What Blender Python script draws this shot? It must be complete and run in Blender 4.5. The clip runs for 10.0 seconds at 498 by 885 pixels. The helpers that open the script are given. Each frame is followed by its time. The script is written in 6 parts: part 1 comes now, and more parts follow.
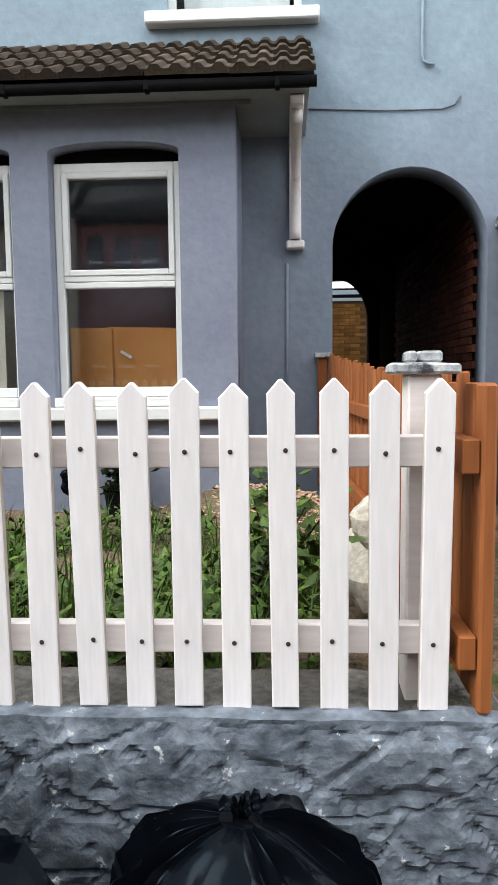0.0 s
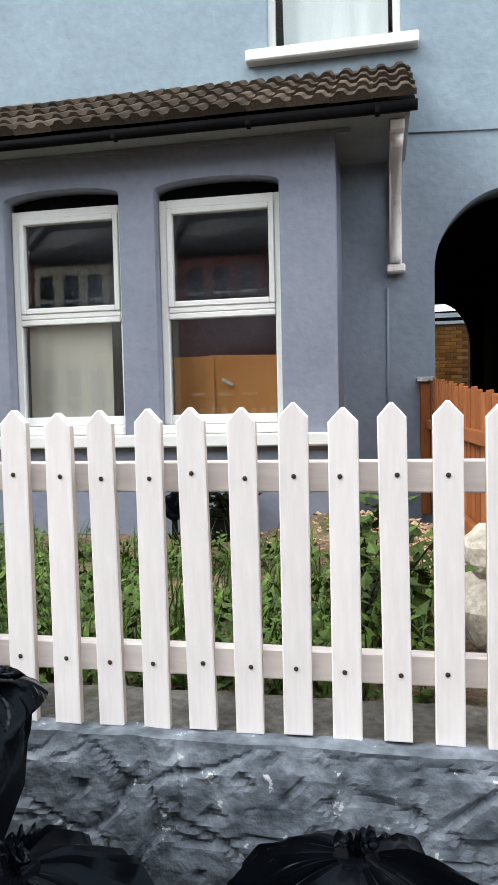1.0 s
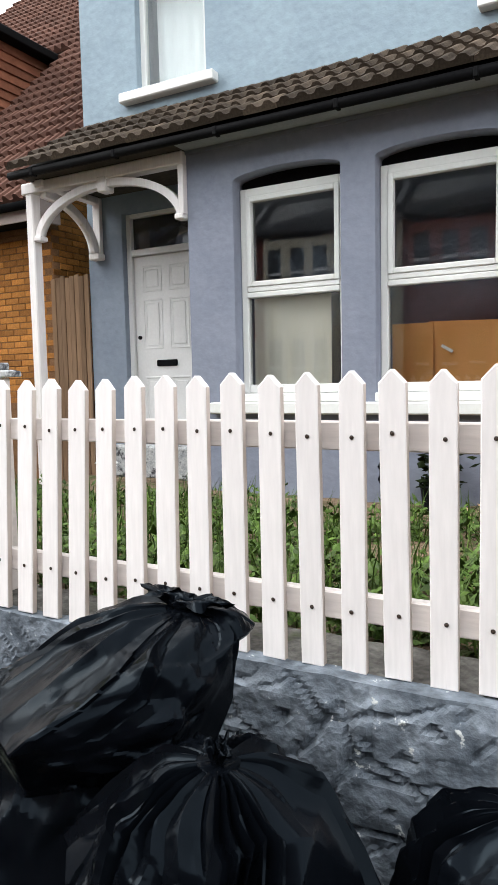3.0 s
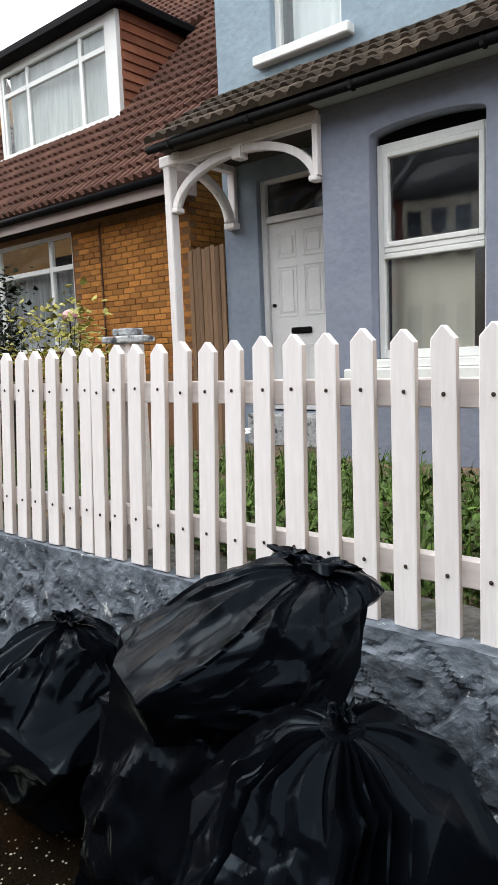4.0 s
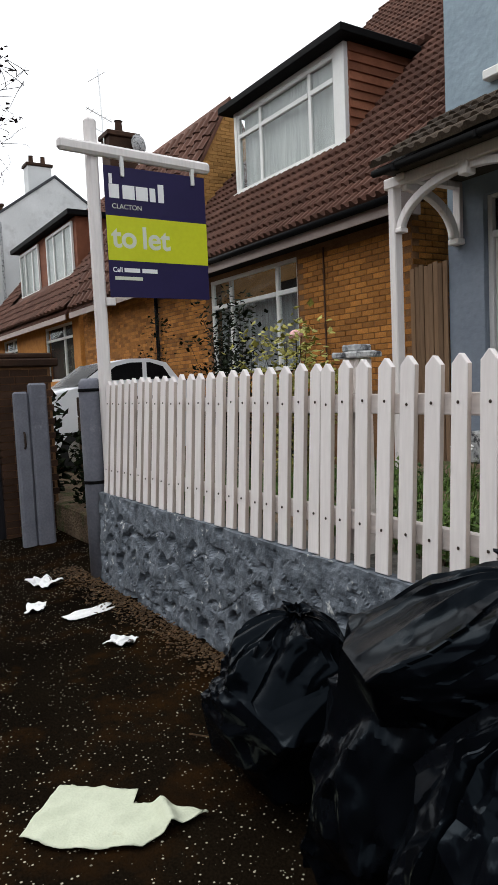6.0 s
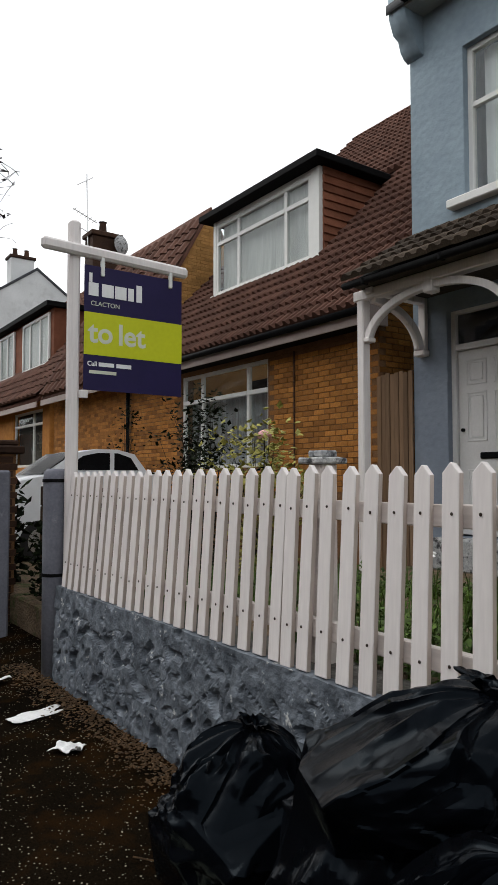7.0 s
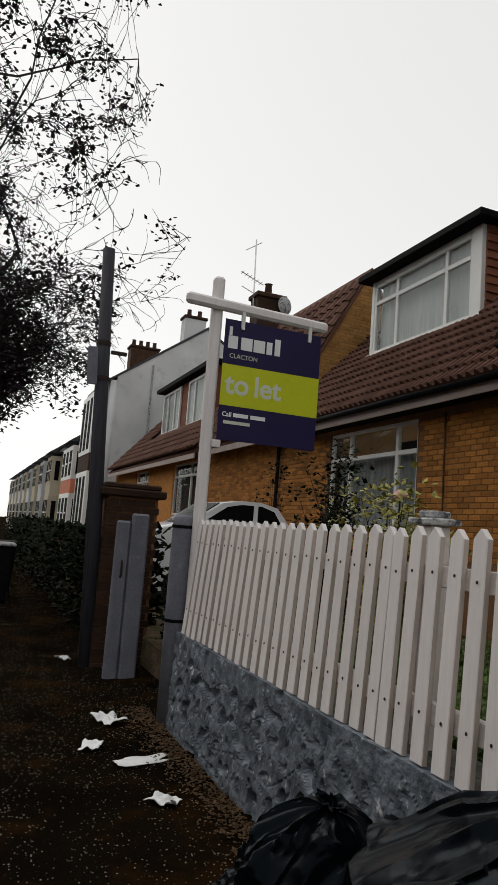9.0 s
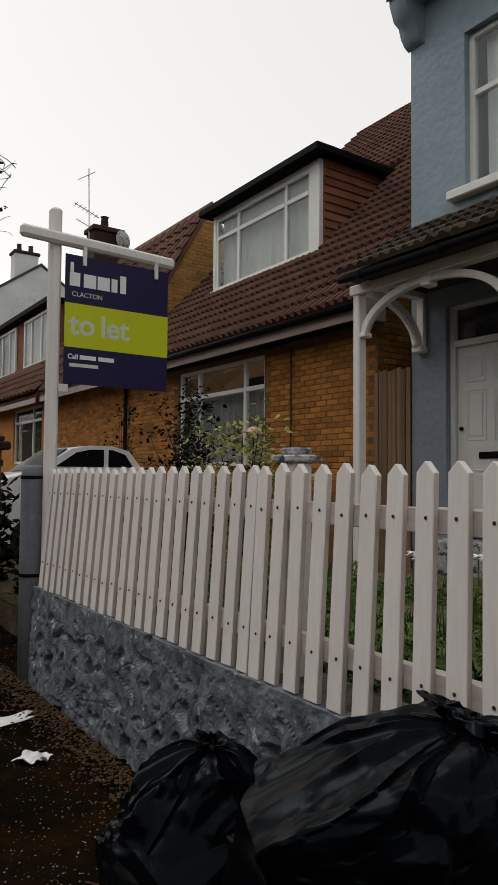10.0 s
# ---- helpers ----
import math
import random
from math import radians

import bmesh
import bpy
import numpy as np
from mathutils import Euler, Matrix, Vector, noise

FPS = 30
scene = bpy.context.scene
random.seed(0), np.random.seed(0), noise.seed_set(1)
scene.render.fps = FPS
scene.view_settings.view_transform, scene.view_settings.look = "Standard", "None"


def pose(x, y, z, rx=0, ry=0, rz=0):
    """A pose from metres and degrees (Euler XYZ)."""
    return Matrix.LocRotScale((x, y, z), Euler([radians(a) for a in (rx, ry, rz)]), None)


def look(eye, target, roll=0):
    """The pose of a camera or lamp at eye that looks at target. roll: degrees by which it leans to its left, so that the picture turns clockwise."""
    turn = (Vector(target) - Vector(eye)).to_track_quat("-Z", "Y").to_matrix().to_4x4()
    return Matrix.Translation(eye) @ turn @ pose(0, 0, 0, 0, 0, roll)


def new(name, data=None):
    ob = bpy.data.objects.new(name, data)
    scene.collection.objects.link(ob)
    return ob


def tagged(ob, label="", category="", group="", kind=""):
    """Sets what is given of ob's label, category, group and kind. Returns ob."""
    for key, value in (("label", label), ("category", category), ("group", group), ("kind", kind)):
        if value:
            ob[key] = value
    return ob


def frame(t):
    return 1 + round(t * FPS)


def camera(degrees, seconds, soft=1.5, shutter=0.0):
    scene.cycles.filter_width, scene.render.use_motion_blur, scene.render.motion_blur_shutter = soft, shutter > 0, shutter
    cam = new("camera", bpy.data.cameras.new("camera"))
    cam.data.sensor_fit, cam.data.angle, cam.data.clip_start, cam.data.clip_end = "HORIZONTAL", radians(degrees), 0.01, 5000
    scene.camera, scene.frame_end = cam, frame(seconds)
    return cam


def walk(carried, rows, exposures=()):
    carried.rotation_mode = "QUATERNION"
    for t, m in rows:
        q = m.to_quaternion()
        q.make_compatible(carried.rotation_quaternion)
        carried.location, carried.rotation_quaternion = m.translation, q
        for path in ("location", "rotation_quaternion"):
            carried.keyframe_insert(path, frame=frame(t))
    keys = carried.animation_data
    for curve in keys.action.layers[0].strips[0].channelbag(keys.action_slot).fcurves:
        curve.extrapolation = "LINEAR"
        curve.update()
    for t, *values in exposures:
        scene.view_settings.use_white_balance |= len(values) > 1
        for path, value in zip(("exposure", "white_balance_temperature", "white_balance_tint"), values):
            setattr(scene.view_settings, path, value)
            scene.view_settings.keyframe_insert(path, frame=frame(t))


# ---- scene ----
cam = camera(39.4, 10.0, 1.1)

PATH = [
    (0, (3.767, -1.754, 1.619), (3.669, 0.235, 1.433), -0.6),
    (0.5, (3.732, -1.745, 1.618), (3.596, 0.244, 1.458), -1.7),
    (1, (3.733, -1.752, 1.613), (3.362, 0.211, 1.508), -1.3),
    (1.5, (3.775, -1.807, 1.613), (3.299, 0.134, 1.552), -1.5),
    (2, (3.787, -1.825, 1.607), (3.175, 0.078, 1.552), -1.1),
    (2.5, (3.776, -1.825, 1.599), (2.988, 0.011, 1.516), -1.0),
    (3, (3.813, -1.825, 1.589), (2.85, -0.082, 1.413), -1.2),
    (3.2, (3.832, -1.828, 1.581), (2.799, -0.13, 1.36), -1.3),
    (4.3, (3.791, -1.745, 1.53), (2.397, -0.331, 1.292), -2.3),
    (4.5, (3.806, -1.747, 1.517), (2.333, -0.417, 1.273), -1.9),
    (5, (3.87, -1.805, 1.506), (2.264, -0.649, 1.213), -0.3),
    (5.2, (3.878, -1.803, 1.499), (2.226, -0.708, 1.229), -0.6),
    (6.3, (3.895, -1.943, 1.548), (2.233, -0.832, 1.475), -2.8),
    (6.5, (3.892, -1.944, 1.558), (2.267, -0.78, 1.608), -1.9),
    (7, (3.903, -1.914, 1.557), (2.27, -0.763, 1.661), 0.0),
    (7.5, (3.955, -1.801, 1.546), (2.288, -0.71, 1.731), 1.4),
    (8, (3.938, -1.666, 1.543), (2.185, -0.714, 1.686), 4.5),
    (8.5, (3.943, -1.668, 1.534), (2.13, -0.858, 1.775), 4.9),
    (9, (3.932, -1.649, 1.537), (2.089, -0.914, 1.793), 4.4),
    (9.5, (3.888, -1.653, 1.536), (2.072, -0.838, 1.727), 2.7),
    (10, (3.829, -1.666, 1.559), (2.185, -0.531, 1.658), 0.5),
]
EXPOSURES = [(0.0, 1.57, 6250, 8), (1.5, 1.67, 6280, 8), (3.2, 1.69, 6350, 8), (4.5, 1.23, 6300, 9), (5.2, 0.98, 6300, 9), (6.5, 0.55, 6450, 9), (7.5, 0.33, 6550, 9), (8.0, 0.23, 6600, 9), (8.5, -0.15, 6650, 9), (9.0, -0.19, 6750, 9), (9.5, -0.19, 6800, 9), (10.0, -0.13, 6850, 9)]
walk(cam, [(t, look(eye, target, roll)) for t, eye, target, roll in PATH], EXPOSURES)
scene.cycles.max_bounces, scene.cycles.diffuse_bounces = 6, 2

# ---- light ----
SUN_EL, SUN_AZ = 46.0, 246.0
world = bpy.data.worlds.new("overcast_sky")
scene.world = world
world.use_nodes = True
wn, wl = world.node_tree.nodes, world.node_tree.links
wn.clear()
sky = wn.new("ShaderNodeTexSky")
sky.sky_type, sky.sun_disc = "NISHITA", False
sky.sun_elevation, sky.sun_rotation = radians(SUN_EL), radians(SUN_AZ)
sky.air_density, sky.dust_density, sky.ozone_density = 1.0, 1.0, 1.0
pale = wn.new("ShaderNodeHueSaturation")
pale.inputs["Saturation"].default_value = 0.12
bg = wn.new("ShaderNodeBackground")
bg.inputs["Strength"].default_value = 0.15
wout = wn.new("ShaderNodeOutputWorld")
cloud = wn.new("ShaderNodeMix")
cloud.data_type = "RGBA"
cloud.inputs["Factor"].default_value, cloud.inputs["B"].default_value = 0.65, (7.4, 7.5, 7.7, 1)
wl.new(sky.outputs[0], pale.inputs["Color"])
wl.new(pale.outputs[0], cloud.inputs["A"])
wl.new(cloud.outputs["Result"], bg.inputs["Color"])
wl.new(bg.outputs[0], wout.inputs["Surface"])
sun_data = bpy.data.lights.new("sun", "SUN")
sun_data.energy, sun_data.angle, sun_data.color = 0.95, radians(35), (1.0, 0.97, 0.93)
sun = new("sun", sun_data)
flat = math.cos(radians(SUN_EL))
sun.matrix_world = look((0, 0, 30), (-math.sin(radians(SUN_AZ)) * flat, -math.cos(radians(SUN_AZ)) * flat, 30 - math.sin(radians(SUN_EL))), 0)


# ---- materials ----
def mat(name, c1, c2, scale=6.0, rough=0.8, bump=0.15, bscale=60.0, metal=0.0, rand=0.0, stain=None, fine=0.25, spec=0.25, coords="Object", stretch=(1, 1, 1), island=False, dist=0.01):
    m = bpy.data.materials.new(name)
    m.use_nodes = True
    n, l = m.node_tree.nodes, m.node_tree.links
    b = n["Principled BSDF"]
    b.inputs["Roughness"].default_value, b.inputs["Metallic"].default_value = rough, metal
    b.inputs["Specular IOR Level"].default_value = spec
    tc = n.new("ShaderNodeTexCoord")
    mp = n.new("ShaderNodeMapping")
    mp.inputs["Scale"].default_value = stretch
    l.new(tc.outputs[coords], mp.inputs["Vector"])
    big, small = n.new("ShaderNodeTexNoise"), n.new("ShaderNodeTexNoise")
    big.inputs["Scale"].default_value, big.inputs["Detail"].default_value = scale, 6
    small.inputs["Scale"].default_value, small.inputs["Detail"].default_value = bscale, 4
    for t in (big, small):
        l.new(mp.outputs[0], t.inputs["Vector"])
    ramp = n.new("ShaderNodeMapRange")
    ramp.inputs["From Min"].default_value, ramp.inputs["From Max"].default_value = 0.32, 0.68
    l.new(big.outputs["Fac"], ramp.inputs["Value"])
    mix = n.new("ShaderNodeMix")
    mix.data_type = "RGBA"
    mix.inputs["A"].default_value, mix.inputs["B"].default_value = (*c1, 1), (*c2, 1)
    l.new(ramp.outputs[0], mix.inputs["Factor"])
    col = mix.outputs["Result"]
    hs = n.new("ShaderNodeHueSaturation")
    l.new(col, hs.inputs["Color"])
    val = n.new("ShaderNodeMapRange")
    val.inputs["From Min"].default_value, val.inputs["From Max"].default_value = 0.3, 0.7
    val.inputs["To Min"].default_value, val.inputs["To Max"].default_value = 1 - fine, 1 + fine
    l.new(small.outputs["Fac"], val.inputs["Value"])
    out_val = val.outputs[0]
    if rand:
        oi = n.new("ShaderNodeNewGeometry" if island else "ShaderNodeObjectInfo")
        rr = n.new("ShaderNodeMapRange")
        rr.inputs["To Min"].default_value, rr.inputs["To Max"].default_value = 1 - rand, 1 + rand
        l.new(oi.outputs["Random Per Island" if island else "Random"], rr.inputs["Value"])
        mul = n.new("ShaderNodeMath")
        mul.operation = "MULTIPLY"
        l.new(out_val, mul.inputs[0])
        l.new(rr.outputs[0], mul.inputs[1])
        out_val = mul.outputs[0]
    l.new(out_val, hs.inputs["Value"])
    col = hs.outputs["Color"]
    if stain:
        sc, sscale, lo, hi = stain
        st = n.new("ShaderNodeTexNoise")
        st.inputs["Scale"].default_value, st.inputs["Detail"].default_value, st.inputs["Roughness"].default_value = sscale, 8, 0.65
        l.new(mp.outputs[0], st.inputs["Vector"])
        sr = n.new("ShaderNodeMapRange")
        sr.inputs["From Min"].default_value, sr.inputs["From Max"].default_value = lo, hi
        l.new(st.outputs["Fac"], sr.inputs["Value"])
        mx = n.new("ShaderNodeMix")
        mx.data_type = "RGBA"
        mx.inputs["B"].default_value = (*sc, 1)
        l.new(sr.outputs[0], mx.inputs["Factor"])
        l.new(col, mx.inputs["A"])
        col = mx.outputs["Result"]
    l.new(col, b.inputs["Base Color"])
    if bump:
        bp = n.new("ShaderNodeBump")
        bp.inputs["Strength"].default_value, bp.inputs["Distance"].default_value = bump, dist
        add = n.new("ShaderNodeMath")
        l.new(small.outputs["Fac"], add.inputs[0])
        l.new(big.outputs["Fac"], add.inputs[1])
        l.new(add.outputs[0], bp.inputs["Height"])
        l.new(bp.outputs[0], b.inputs["Normal"])
    return m


RENDER = mat("blue_grey_painted_render", (0.190, 0.222, 0.276), (0.225, 0.260, 0.315), 2.2, 0.75, 0.34, 14, fine=0.06, stain=((0.17, 0.205, 0.245), 5.0, 0.60, 0.80), dist=0.025)


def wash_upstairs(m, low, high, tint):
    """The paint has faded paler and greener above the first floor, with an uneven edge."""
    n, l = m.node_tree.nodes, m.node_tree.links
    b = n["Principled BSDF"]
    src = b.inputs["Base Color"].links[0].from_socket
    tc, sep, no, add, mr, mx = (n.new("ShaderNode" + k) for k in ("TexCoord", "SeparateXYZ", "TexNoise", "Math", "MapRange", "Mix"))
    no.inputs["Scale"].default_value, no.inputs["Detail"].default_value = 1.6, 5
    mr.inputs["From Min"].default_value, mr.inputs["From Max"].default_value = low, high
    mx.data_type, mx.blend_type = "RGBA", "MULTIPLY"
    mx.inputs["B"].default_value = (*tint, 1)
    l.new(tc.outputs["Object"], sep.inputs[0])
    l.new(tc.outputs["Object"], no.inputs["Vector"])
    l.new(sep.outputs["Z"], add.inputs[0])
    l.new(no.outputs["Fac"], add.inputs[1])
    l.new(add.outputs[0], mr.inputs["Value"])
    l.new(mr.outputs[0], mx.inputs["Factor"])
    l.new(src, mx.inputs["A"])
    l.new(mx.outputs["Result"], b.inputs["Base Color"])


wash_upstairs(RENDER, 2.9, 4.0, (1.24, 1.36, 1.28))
BAYRENDER = mat("purple_grey_painted_render", (0.195, 0.213, 0.268), (0.23, 0.247, 0.305), 2.2, 0.75, 0.34, 14, fine=0.06, stain=((0.175, 0.185, 0.245), 5.0, 0.60, 0.80), dist=0.025)
ROUGHWALL = mat("grey_painted_rubble", (0.058, 0.07, 0.086), (0.185, 0.21, 0.242), 8, 0.75, 0.6, 26, fine=0.35, stain=((0.50, 0.51, 0.50), 13.0, 0.625, 0.65), dist=0.02, spec=0.3)
WHITEWOOD = mat("white_painted_wood", (0.77, 0.72, 0.70), (0.83, 0.785, 0.765), 7, 0.55, 0.2, 60, fine=0.05, rand=0.035, stretch=(1, 1, 0.12), stain=((0.46, 0.37, 0.29), 11, 0.62, 0.78), dist=0.004)
RAILWOOD = mat("worn_white_rail", (0.68, 0.605, 0.565), (0.76, 0.70, 0.66), 9, 0.65, 0.25, 60, fine=0.07, stretch=(0.12, 1, 1), stain=((0.45, 0.36, 0.28), 10, 0.66, 0.78), dist=0.004)
EDGEWOOD = mat("thinly_painted_sawn_edge", (0.44, 0.375, 0.33), (0.58, 0.51, 0.46), 9, 0.7, 0.3, 60, fine=0.1, rand=0.12, stretch=(1, 1, 0.12), stain=((0.30, 0.23, 0.17), 9, 0.60, 0.76), dist=0.004)
UPVC = mat("white_plastic", (0.72, 0.72, 0.69), (0.77, 0.77, 0.74), 3, 0.35, 0.02, 30, fine=0.02)
DOORWHITE = mat("white_gloss_paint", (0.72, 0.71, 0.70), (0.78, 0.77, 0.76), 3, 0.4, 0.05, 40, fine=0.03, stain=((0.55, 0.53, 0.5), 6, 0.66, 0.85))
IRON = mat("rusty_nail", (0.02, 0.015, 0.012), (0.05, 0.03, 0.02), 30, 0.7, 0.2, 200)
BLACK = mat("black_plastic_gutter", (0.004, 0.004, 0.0045), (0.007, 0.007, 0.0075), 4, 0.7, 0.05, 40, spec=0.05)
OLDTILE = mat("weathered_brown_roof_tile", (0.045, 0.034, 0.026), (0.095, 0.072, 0.052), 5, 0.9, 0.5, 60, rand=0.45, fine=0.25, stain=((0.14, 0.13, 0.09), 9, 0.60, 0.72), spec=0.12)
REDTILE = mat("red_brown_roof_tile", (0.088, 0.044, 0.032), (0.135, 0.068, 0.05), 3, 0.9, 0.4, 60, rand=0.22, fine=0.22, stain=((0.07, 0.045, 0.035), 3, 0.55, 0.75), spec=0.12)
REDTILE_FAR = mat("red_brown_roof_tile_far", (0.088, 0.044, 0.032), (0.135, 0.068, 0.05), 3, 0.9, 0.4, 60, rand=0.22, fine=0.22, stain=((0.07, 0.045, 0.035), 3, 0.55, 0.75), island=True, spec=0.12)
HUNGTILE = mat("red_hung_tile", (0.19, 0.068, 0.036), (0.26, 0.10, 0.055), 4, 0.85, 0.3, 60, rand=0.2, fine=0.2)
BRICK = mat("orange_brown_brick", (0.32, 0.128, 0.027), (0.42, 0.182, 0.04), 5, 0.88, 0.5, 70, rand=0.36, fine=0.25)
BRICK_FAR = mat("orange_brown_brick_far", (0.32, 0.128, 0.027), (0.42, 0.182, 0.04), 5, 0.88, 0.5, 70, rand=0.36, fine=0.25, island=True)
YBRICK = mat("yellow_brown_brick", (0.36, 0.19, 0.06), (0.44, 0.24, 0.08), 5, 0.88, 0.5, 70, rand=0.22, fine=0.25, island=True)
REDBRICK = mat("red_brick", (0.15, 0.04, 0.027), (0.20, 0.06, 0.04), 5, 0.9, 0.5, 70, rand=0.2, fine=0.25, island=True)
# Red brick with the passage's shade darkened into its colour.
PASSAGEBRICK = mat("shade_dark_red_passage_brick", (0.06, 0.02, 0.013), (0.09, 0.03, 0.018), 5, 0.9, 0.5, 70, rand=0.3, fine=0.25, island=True, spec=0.1)
MORTAR = mat("brown_mortar", (0.15, 0.075, 0.032), (0.20, 0.105, 0.05), 8, 0.95, 0.3, 80)
FASCIA = mat("grey_brown_painted_board", (0.36, 0.29, 0.26), (0.42, 0.34, 0.31), 4, 0.6, 0.1, 40, fine=0.05)
SOFFIT = mat("grey_green_soffit_board", (0.25, 0.27, 0.265), (0.30, 0.32, 0.31), 4, 0.7, 0.1, 40, fine=0.06)
CURTAIN = mat("white_net_curtain", (0.50, 0.50, 0.47), (0.66, 0.655, 0.62), 6, 0.9, 0.2, 40, fine=0.04, stretch=(6, 1, 0.3))
CREAMBLIND = mat("cream_curtain", (0.90, 0.87, 0.76), (0.93, 0.91, 0.83), 4, 0.9, 0.15, 30, fine=0.03, stretch=(5, 1, 0.3))
WHITEDRAPE = mat("white_cotton_curtain", (0.80, 0.81, 0.80), (0.87, 0.88, 0.87), 5, 0.9, 0.15, 30, fine=0.03, stretch=(5, 1, 0.3))
GREYNET = mat("grey_net_curtain", (0.26, 0.265, 0.27), (0.45, 0.455, 0.46), 7, 0.9, 0.2, 40, fine=0.05, stretch=(5, 1, 0.2))
BOARD = mat("brown_cardboard", (0.66, 0.31, 0.10), (0.74, 0.38, 0.14), 3, 0.85, 0.1, 50, fine=0.05)
# Near-black colour that stands in for the shade inside the passage.
PASSAGE_SHADE = mat("shade_dark_passage_brick", (0.008, 0.007, 0.006), (0.014, 0.011, 0.009), 4, 0.95, 0.3, 40, spec=0.0)
# Plaster coloured near-black in place of indoor and porch shade.
SHADE_DARK = mat("dim_room_plaster", (0.045, 0.038, 0.03), (0.065, 0.055, 0.045), 2, 0.9, 0.05, 20)
SOIL = mat("brown_garden_soil", (0.10, 0.068, 0.042), (0.22, 0.155, 0.10), 5, 0.95, 0.9, 40, fine=0.4, stain=((0.06, 0.085, 0.025), 3, 0.5, 0.62), dist=0.04)
DIRTCAP = mat("dirty_mortar_capping", (0.075, 0.068, 0.06), (0.16, 0.15, 0.135), 6, 0.95, 0.6, 40, fine=0.35, stain=((0.05, 0.06, 0.025), 5, 0.56, 0.7), dist=0.02)
STONE = mat("pale_rubble_stone", (0.36, 0.32, 0.26), (0.50, 0.46, 0.38), 9, 0.9, 0.5, 50, fine=0.2, stain=((0.2, 0.17, 0.13), 6, 0.55, 0.7))
CHIP = mat("tan_wood_chip", (0.38, 0.25, 0.15), (0.52, 0.37, 0.24), 9, 0.9, 0.3, 60, rand=0.35, island=True)
LEAF = mat("green_weed_leaf", (0.034, 0.068, 0.009), (0.08, 0.13, 0.02), 5, 0.6, 0.1, 60, rand=0.45, island=True)
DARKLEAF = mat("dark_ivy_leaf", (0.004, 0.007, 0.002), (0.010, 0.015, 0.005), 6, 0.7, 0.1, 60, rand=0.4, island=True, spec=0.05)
YELLEAF = mat("yellow_green_leaf", (0.25, 0.24, 0.05), (0.36, 0.33, 0.08), 6, 0.6, 0.1, 60, rand=0.3, island=True)
TREELEAF = mat("dark_purple_leaf", (0.022, 0.016, 0.024), (0.04, 0.028, 0.034), 3, 0.65, 0.1, 40, rand=0.4, island=True)
BARK = mat("dark_bark", (0.014, 0.012, 0.012), (0.03, 0.026, 0.024), 8, 0.9, 0.5, 40)
PETAL = mat("pink_rose_petal", (0.72, 0.36, 0.38), (0.80, 0.47, 0.47), 9, 0.7, 0.1, 40, rand=0.12, island=True)
WHITEPETAL = mat("white_petal", (0.8, 0.8, 0.78), (0.85, 0.85, 0.83), 9, 0.7, 0.1, 40, island=True)
GATEWOOD = mat("orange_stained_wood", (0.23, 0.07, 0.018), (0.31, 0.105, 0.03), 5, 0.65, 0.25, 60, fine=0.12, rand=0.15, stretch=(1, 1, 0.1), stain=((0.18, 0.06, 0.02), 6, 0.62, 0.8))
FENCEBROWN = mat("weathered_brown_board", (0.15, 0.09, 0.05), (0.24, 0.15, 0.09), 5, 0.85, 0.4, 60, fine=0.15, rand=0.25, stretch=(1, 1, 0.08), stain=((0.09, 0.06, 0.04), 5, 0.6, 0.8))
GREYPOST = mat("grey_painted_concrete", (0.14, 0.145, 0.175), (0.19, 0.195, 0.225), 5, 0.7, 0.3, 50, fine=0.12, stain=((0.33, 0.34, 0.36), 7, 0.62, 0.8))
STONECAP = mat("weathered_stone_cap", (0.30, 0.31, 0.32), (0.48, 0.48, 0.47), 14, 0.85, 0.6, 60, fine=0.25, stain=((0.05, 0.05, 0.055), 12, 0.52, 0.62))
BLOCKWALL = mat("brown_block_wall", (0.05, 0.03, 0.016), (0.085, 0.053, 0.03), 4, 0.9, 0.4, 50, rand=0.2, fine=0.2)
DARKBRICK = mat("dark_brown_brick", (0.036, 0.018, 0.011), (0.06, 0.03, 0.017), 5, 0.9, 0.4, 60, rand=0.25, fine=0.2)
POLEWOOD = mat("dark_pole_timber", (0.03, 0.029, 0.036), (0.052, 0.05, 0.06), 6, 0.85, 0.4, 50, stretch=(1, 1, 0.06))
NAVY = mat("navy_board", (0.012, 0.007, 0.052), (0.015, 0.009, 0.062), 3, 0.5, 0.02, 30, fine=0.03)
LIME = mat("lime_board", (0.55, 0.59, 0.013), (0.59, 0.63, 0.016), 3, 0.45, 0.02, 30, fine=0.03)
PRINTWHITE = mat("white_print", (0.8, 0.8, 0.8), (0.84, 0.84, 0.84), 3, 0.5, 0.0, 30, fine=0.02)
PRINTGREY = mat("pale_grey_print", (0.62, 0.64, 0.52), (0.66, 0.68, 0.56), 3, 0.5, 0.0, 30, fine=0.02)
CARWHITE = mat("white_car_paint", (0.75, 0.76, 0.78), (0.78, 0.79, 0.8), 2, 0.2, 0.0, 20, fine=0.02)
TYRE = mat("black_rubber", (0.015, 0.015, 0.015), (0.025, 0.025, 0.025), 9, 0.85, 0.2, 60)
CHROME = mat("dull_metal", (0.5, 0.5, 0.5), (0.6, 0.6, 0.6), 9, 0.35, 0.0, 60, metal=1.0)
WHITERENDER = mat("off_white_render", (0.52, 0.53, 0.53), (0.62, 0.63, 0.63), 0.8, 0.85, 0.2, 20, fine=0.06, stain=((0.38, 0.38, 0.38), 1.5, 0.55, 0.8))
PINKRENDER = mat("salmon_pink_render", (0.62, 0.22, 0.13), (0.68, 0.26, 0.16), 1.5, 0.85, 0.2, 20, fine=0.08)
